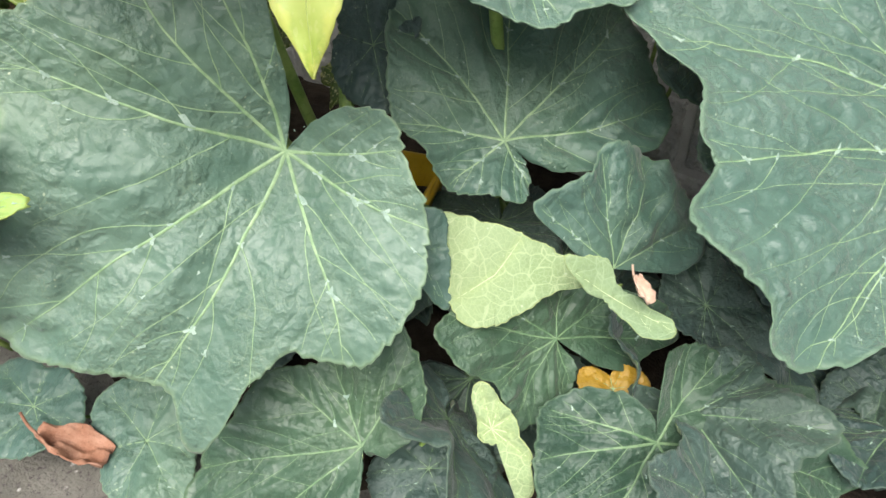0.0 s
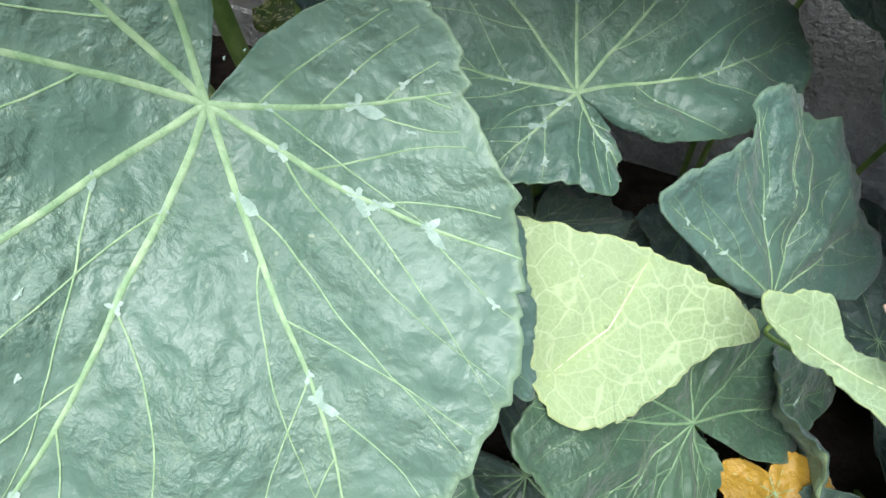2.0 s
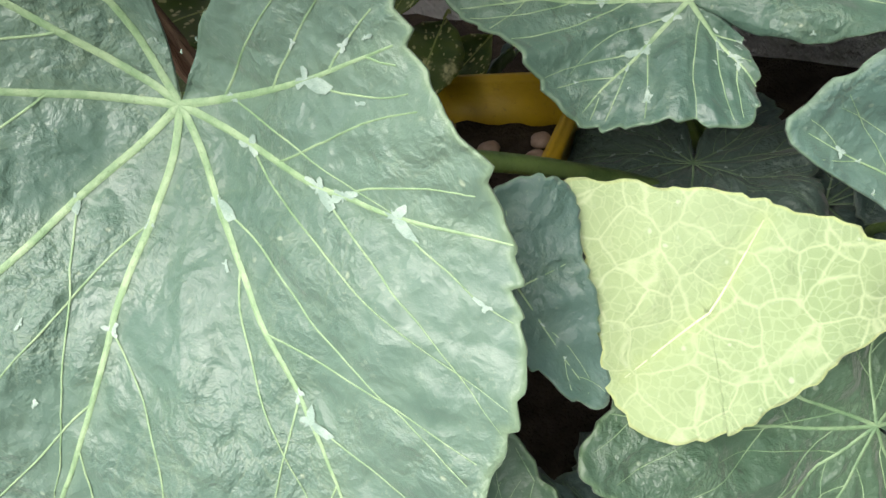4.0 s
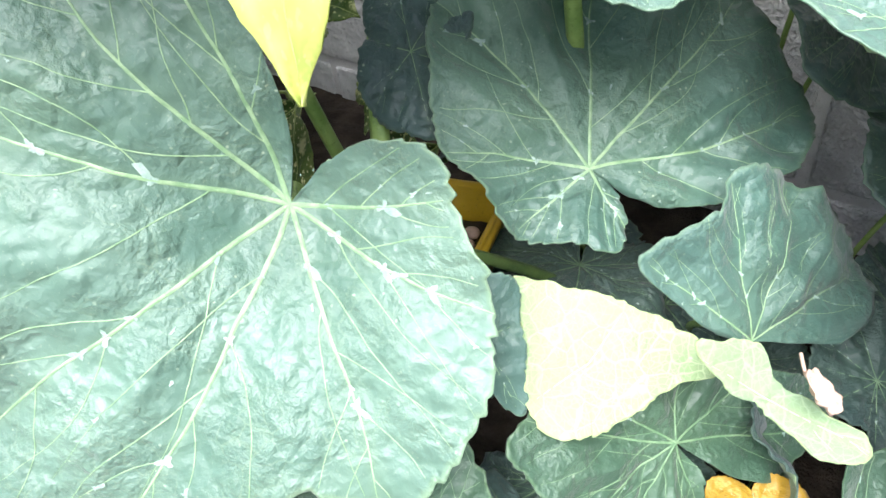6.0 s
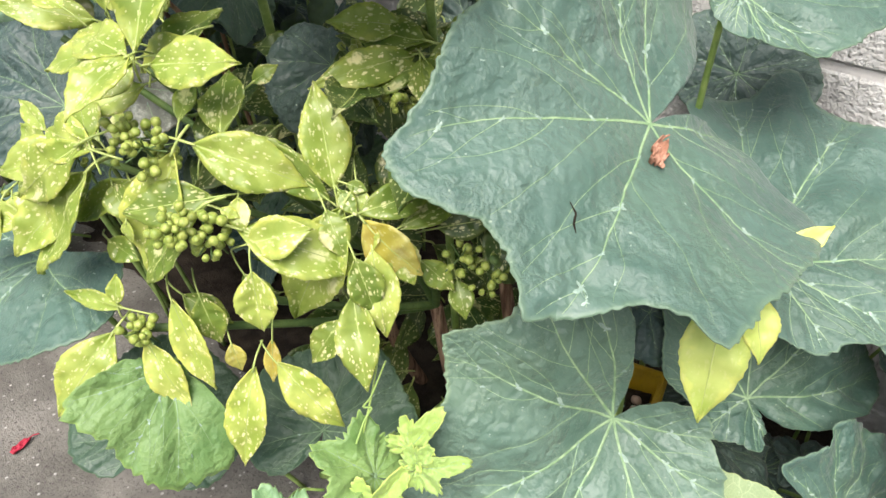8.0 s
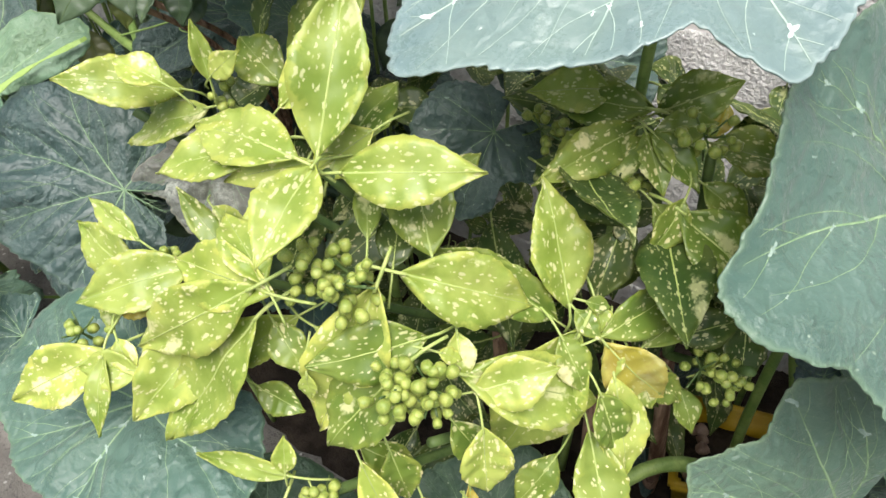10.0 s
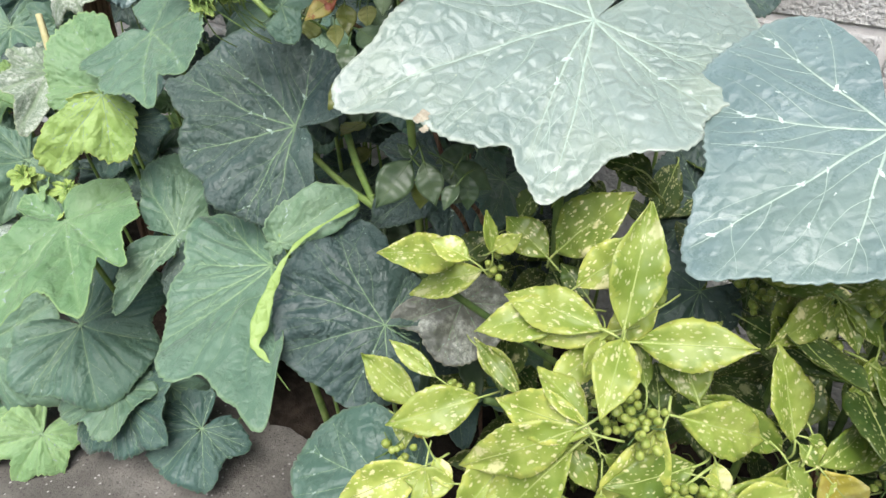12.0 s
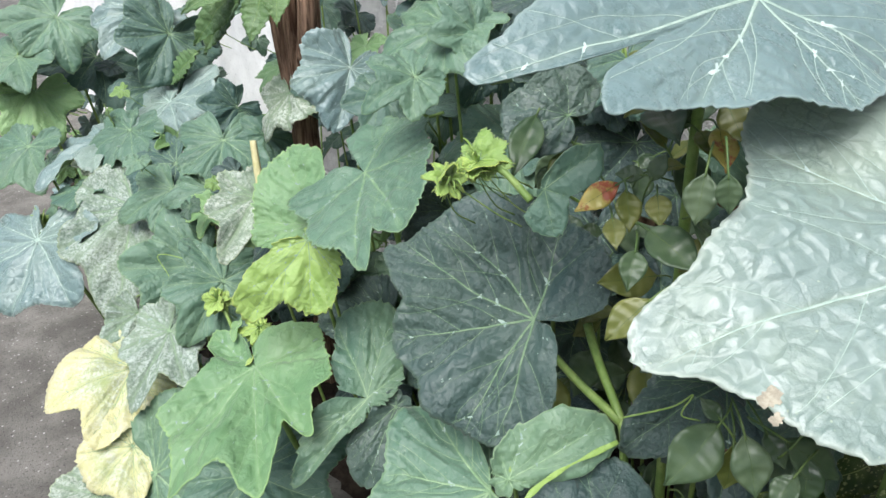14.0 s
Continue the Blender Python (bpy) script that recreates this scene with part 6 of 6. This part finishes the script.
# ---- loose litter ----
def crumpled(name, m, size, mat, label, category, seed, folds=1.0, crush=1.0):
    """A dry leaf curled up on itself."""
    root = thing(name, m, label, category)
    bm = bmesh.new()
    bmesh.ops.create_grid(bm, x_segments=14, y_segments=14, size=1.0)
    for v in bm.verts:
        x, y = v.co.x, v.co.y
        w = (1 - 0.35 * y * y) * (1 - 0.5 * max(0, y) ** 2)
        a = x * 1.5 * folds
        v.co = Vector((math.sin(a) * 0.55 * w, y * 0.9 + 0.12 * crush**2 * noise.noise((x * 2, y * 2, seed)), (1 - math.cos(a)) * 0.42 * folds + 0.3 * crush * noise.noise((x * 2.3, y * 2.3, seed + 4)))) * size
    low = min(v.co.z for v in bm.verts)
    for v in bm.verts:
        v.co.z -= low
    ob = part("blade", bm, mat, root)
    ob.modifiers.new("thickness", "SOLIDIFY").thickness = 0.0008
    bm = bmesh.new()
    tube(bm, smooth_line([(0, 0.8 * size, 0.1 * size), (0.1 * size, 1.2 * size, 0.2 * size), (0.4 * size, 1.6 * size, 0.15 * size)], 5), 0.02 * size + 0.0006, 6)
    part("stalk", bm, mat, root)
    return root


crumpled("dry_leaf", pose(-0.401, 0.034, 0.055, 25, 10, 120), 0.03, DRY, "pinkish brown dry curled leaf lying over low squash leaves", "dry leaf", 3.0, 0.8)
crumpled("dry_leaf", pose(-0.315, 0.232, 0.506, 30, 25, 35), 0.012, DRY, "small brown shrivelled leaf lying on a squash leaf", "dry leaf", 8.0, 0.75, 2.2)
crumpled("dry_leaf", pose(-0.078, 0.285, 0.2, 30, 10, 70), 0.0105, PALE_DRY, "pale pink dry scrap of leaf caught between squash leaves", "dry leaf", 5.0, 0.9)
crumpled("fallen_petal", pose(-0.92, -0.144, 0.002, 0, 0, 20), 0.015, PETAL, "single dark red petal lying on the paving", "petal", 6.0, 0.5)


# ---- inner foliage: leaves deeper in the plants, many in tones darkened for shade ----
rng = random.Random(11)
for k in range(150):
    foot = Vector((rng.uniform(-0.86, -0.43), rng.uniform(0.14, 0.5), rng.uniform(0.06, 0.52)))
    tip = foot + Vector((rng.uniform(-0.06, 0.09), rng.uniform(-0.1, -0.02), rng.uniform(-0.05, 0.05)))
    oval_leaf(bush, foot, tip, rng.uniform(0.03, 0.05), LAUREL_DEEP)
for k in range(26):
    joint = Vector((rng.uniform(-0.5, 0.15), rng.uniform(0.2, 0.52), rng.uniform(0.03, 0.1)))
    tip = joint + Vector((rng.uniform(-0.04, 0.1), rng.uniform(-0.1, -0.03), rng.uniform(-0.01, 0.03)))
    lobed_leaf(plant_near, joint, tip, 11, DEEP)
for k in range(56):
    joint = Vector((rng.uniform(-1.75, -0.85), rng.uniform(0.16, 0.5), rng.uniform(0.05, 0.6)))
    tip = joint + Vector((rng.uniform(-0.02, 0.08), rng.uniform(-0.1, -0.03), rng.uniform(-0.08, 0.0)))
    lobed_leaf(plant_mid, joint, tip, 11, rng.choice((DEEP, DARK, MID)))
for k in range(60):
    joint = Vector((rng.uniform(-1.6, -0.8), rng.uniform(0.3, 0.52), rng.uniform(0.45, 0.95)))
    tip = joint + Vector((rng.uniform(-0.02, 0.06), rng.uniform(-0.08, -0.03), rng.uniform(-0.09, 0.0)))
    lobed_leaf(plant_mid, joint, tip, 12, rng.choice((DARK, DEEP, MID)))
for k in range(120):
    foot = Vector((rng.uniform(-1.15, -0.82), rng.uniform(0.12, 0.4), rng.uniform(0.3, 0.8)))
    tip = foot + Vector((rng.uniform(-0.03, 0.05), rng.uniform(-0.05, -0.01), rng.uniform(-0.05, 0.01)))
    oval_leaf(rose, foot, tip, rng.uniform(0.026, 0.042), rng.choice((ROSE, ROSE, ROSE, ROSE_OLIVE)), notch=0.0)
# the darkest tones here and behind stand for shade within the vine
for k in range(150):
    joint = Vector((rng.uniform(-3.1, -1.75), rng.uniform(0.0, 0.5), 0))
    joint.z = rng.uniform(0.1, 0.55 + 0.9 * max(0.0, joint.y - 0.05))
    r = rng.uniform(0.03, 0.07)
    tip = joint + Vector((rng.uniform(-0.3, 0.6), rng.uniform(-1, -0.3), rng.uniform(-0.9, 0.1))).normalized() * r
    lobed_leaf(plant_far, joint, tip, rng.uniform(8, 12), rng.choice((GREY, MID, MID, FRESH, FRESH, YOUNG, DARK, LOW_SHADED, LOW_SHADED, DEEP, DEEP, MILDEW)))

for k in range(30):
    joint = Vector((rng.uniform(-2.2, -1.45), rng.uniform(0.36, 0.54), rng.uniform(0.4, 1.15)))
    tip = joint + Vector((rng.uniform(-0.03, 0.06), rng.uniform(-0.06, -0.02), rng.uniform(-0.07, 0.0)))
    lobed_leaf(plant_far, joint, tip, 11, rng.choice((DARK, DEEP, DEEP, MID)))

for k in range(60):
    joint = Vector((rng.uniform(-3.0, -1.4), rng.uniform(-0.02, 0.3), 0))
    joint.z = rng.uniform(0.3, 0.55 + 0.9 * max(0.0, joint.y - 0.05))
    tip = joint + Vector((rng.uniform(-0.5, 0.8), rng.uniform(-1, -0.2), rng.uniform(-0.5, 0.5))).normalized() * rng.uniform(0.02, 0.04)
    lobed_leaf(plant_far, joint, tip, rng.uniform(7, 10), rng.choice((TENDER, YOUNG, FRESH)))

# pale young shoot tips with unopened, hairy leaves, and one closed bud
def shoot_tip(plant, place, size, foot):
    place, foot = Vector(place), Vector(foot)
    stem("shoot_stalk", plant, (foot, (foot + place) / 2 + Vector((0, 0, size * 0.2)), place), size * 0.09, STALK)
    rng = random.Random(int(abs(place.x) * 10000))
    for k in range(4):
        a = k * 1.6 + rng.random()
        away = Vector((math.cos(a) * 0.7 + 0.35, math.sin(a) * 0.7 - 0.4, rng.uniform(-0.4, 0.5))).normalized() * size * rng.uniform(0.5, 1.0)
        lobed_leaf(plant, place + away * 0.1, place + away, rng.uniform(7, 11), TENDER, teeth=3.0)
    inv = plant.matrix_world.inverted()
    for k in range(16):
        a = Vector((rng.gauss(0.2, 0.6), rng.gauss(-0.3, 0.6), rng.gauss(0.1, 0.6))).normalized() * size * rng.uniform(0.35, 0.75)
        line = smooth_line([place, place + a * 0.6 + Vector((0, 0, size * 0.1)), place + a], 3)
        bm = bmesh.new()
        tube(bm, [inv @ q for q in line], [size * 0.045 * (1 - 0.8 * j / len(line)) for j in range(len(line))], 5)
        part("sepal", bm, TENDER, plant)


def tendril(plant, points, radius=0.0009):
    return stem("tendril", plant, points, radius, TENDER, 0.0, 6)

FADED_BUD = plain("flower_bud", (0.45, 0.42, 0.2), (0.55, 0.5, 0.28), 90, 0.6)
shoot_tip(plant_mid, (-1.070, 0.048, 0.733), 0.034, (-1.019, 0.056, 0.713))
shoot_tip(plant_mid, (-1.069, 0.021, 0.724), 0.03, (-1.060, 0.054, 0.723))
shoot_tip(plant_far, (-1.608, 0.013, 0.386), 0.035, (-1.564, 0.017, 0.335))
shoot_tip(plant_far, (-1.844, 0.089, 0.425), 0.04, (-1.850, 0.077, 0.376))
shoot_tip(plant_far, (-2.160, -0.116, 0.368), 0.05, (-2.165, -0.103, 0.306))
shoot_tip(plant_far, (-1.444, 0.006, 0.418), 0.035, (-1.408, 0.019, 0.412))
tendril(plant_far, ((-1.709, 0.066, 0.355), (-1.753, 0.035, 0.386), (-1.797, -0.009, 0.398), (-1.770, -0.007, 0.356), (-1.799, -0.058, 0.335)))
tendril(plant_near, ((-0.413, 0.021, 0.298), (-0.416, 0.033, 0.312), (-0.416, 0.041, 0.320), (-0.421, 0.037, 0.321), (-0.420, 0.045, 0.328), (-0.423, 0.064, 0.350)))
tendril(plant_near, ((-0.417, 0.031, 0.296), (-0.426, 0.051, 0.324), (-0.435, 0.068, 0.349)))
tendril(plant_mid, ((-0.948, 0.106, 0.525), (-0.924, 0.141, 0.533), (-0.916, 0.157, 0.542), (-0.917, 0.145, 0.527), (-0.905, 0.156, 0.522)))
stem("flower_bud", plant_far, ((-1.551, 0.080, 0.561), (-1.566, 0.085, 0.593), (-1.582, 0.091, 0.626)), 0.006, FADED_BUD, 0.08, 10, "pale closed pointed flower bud")
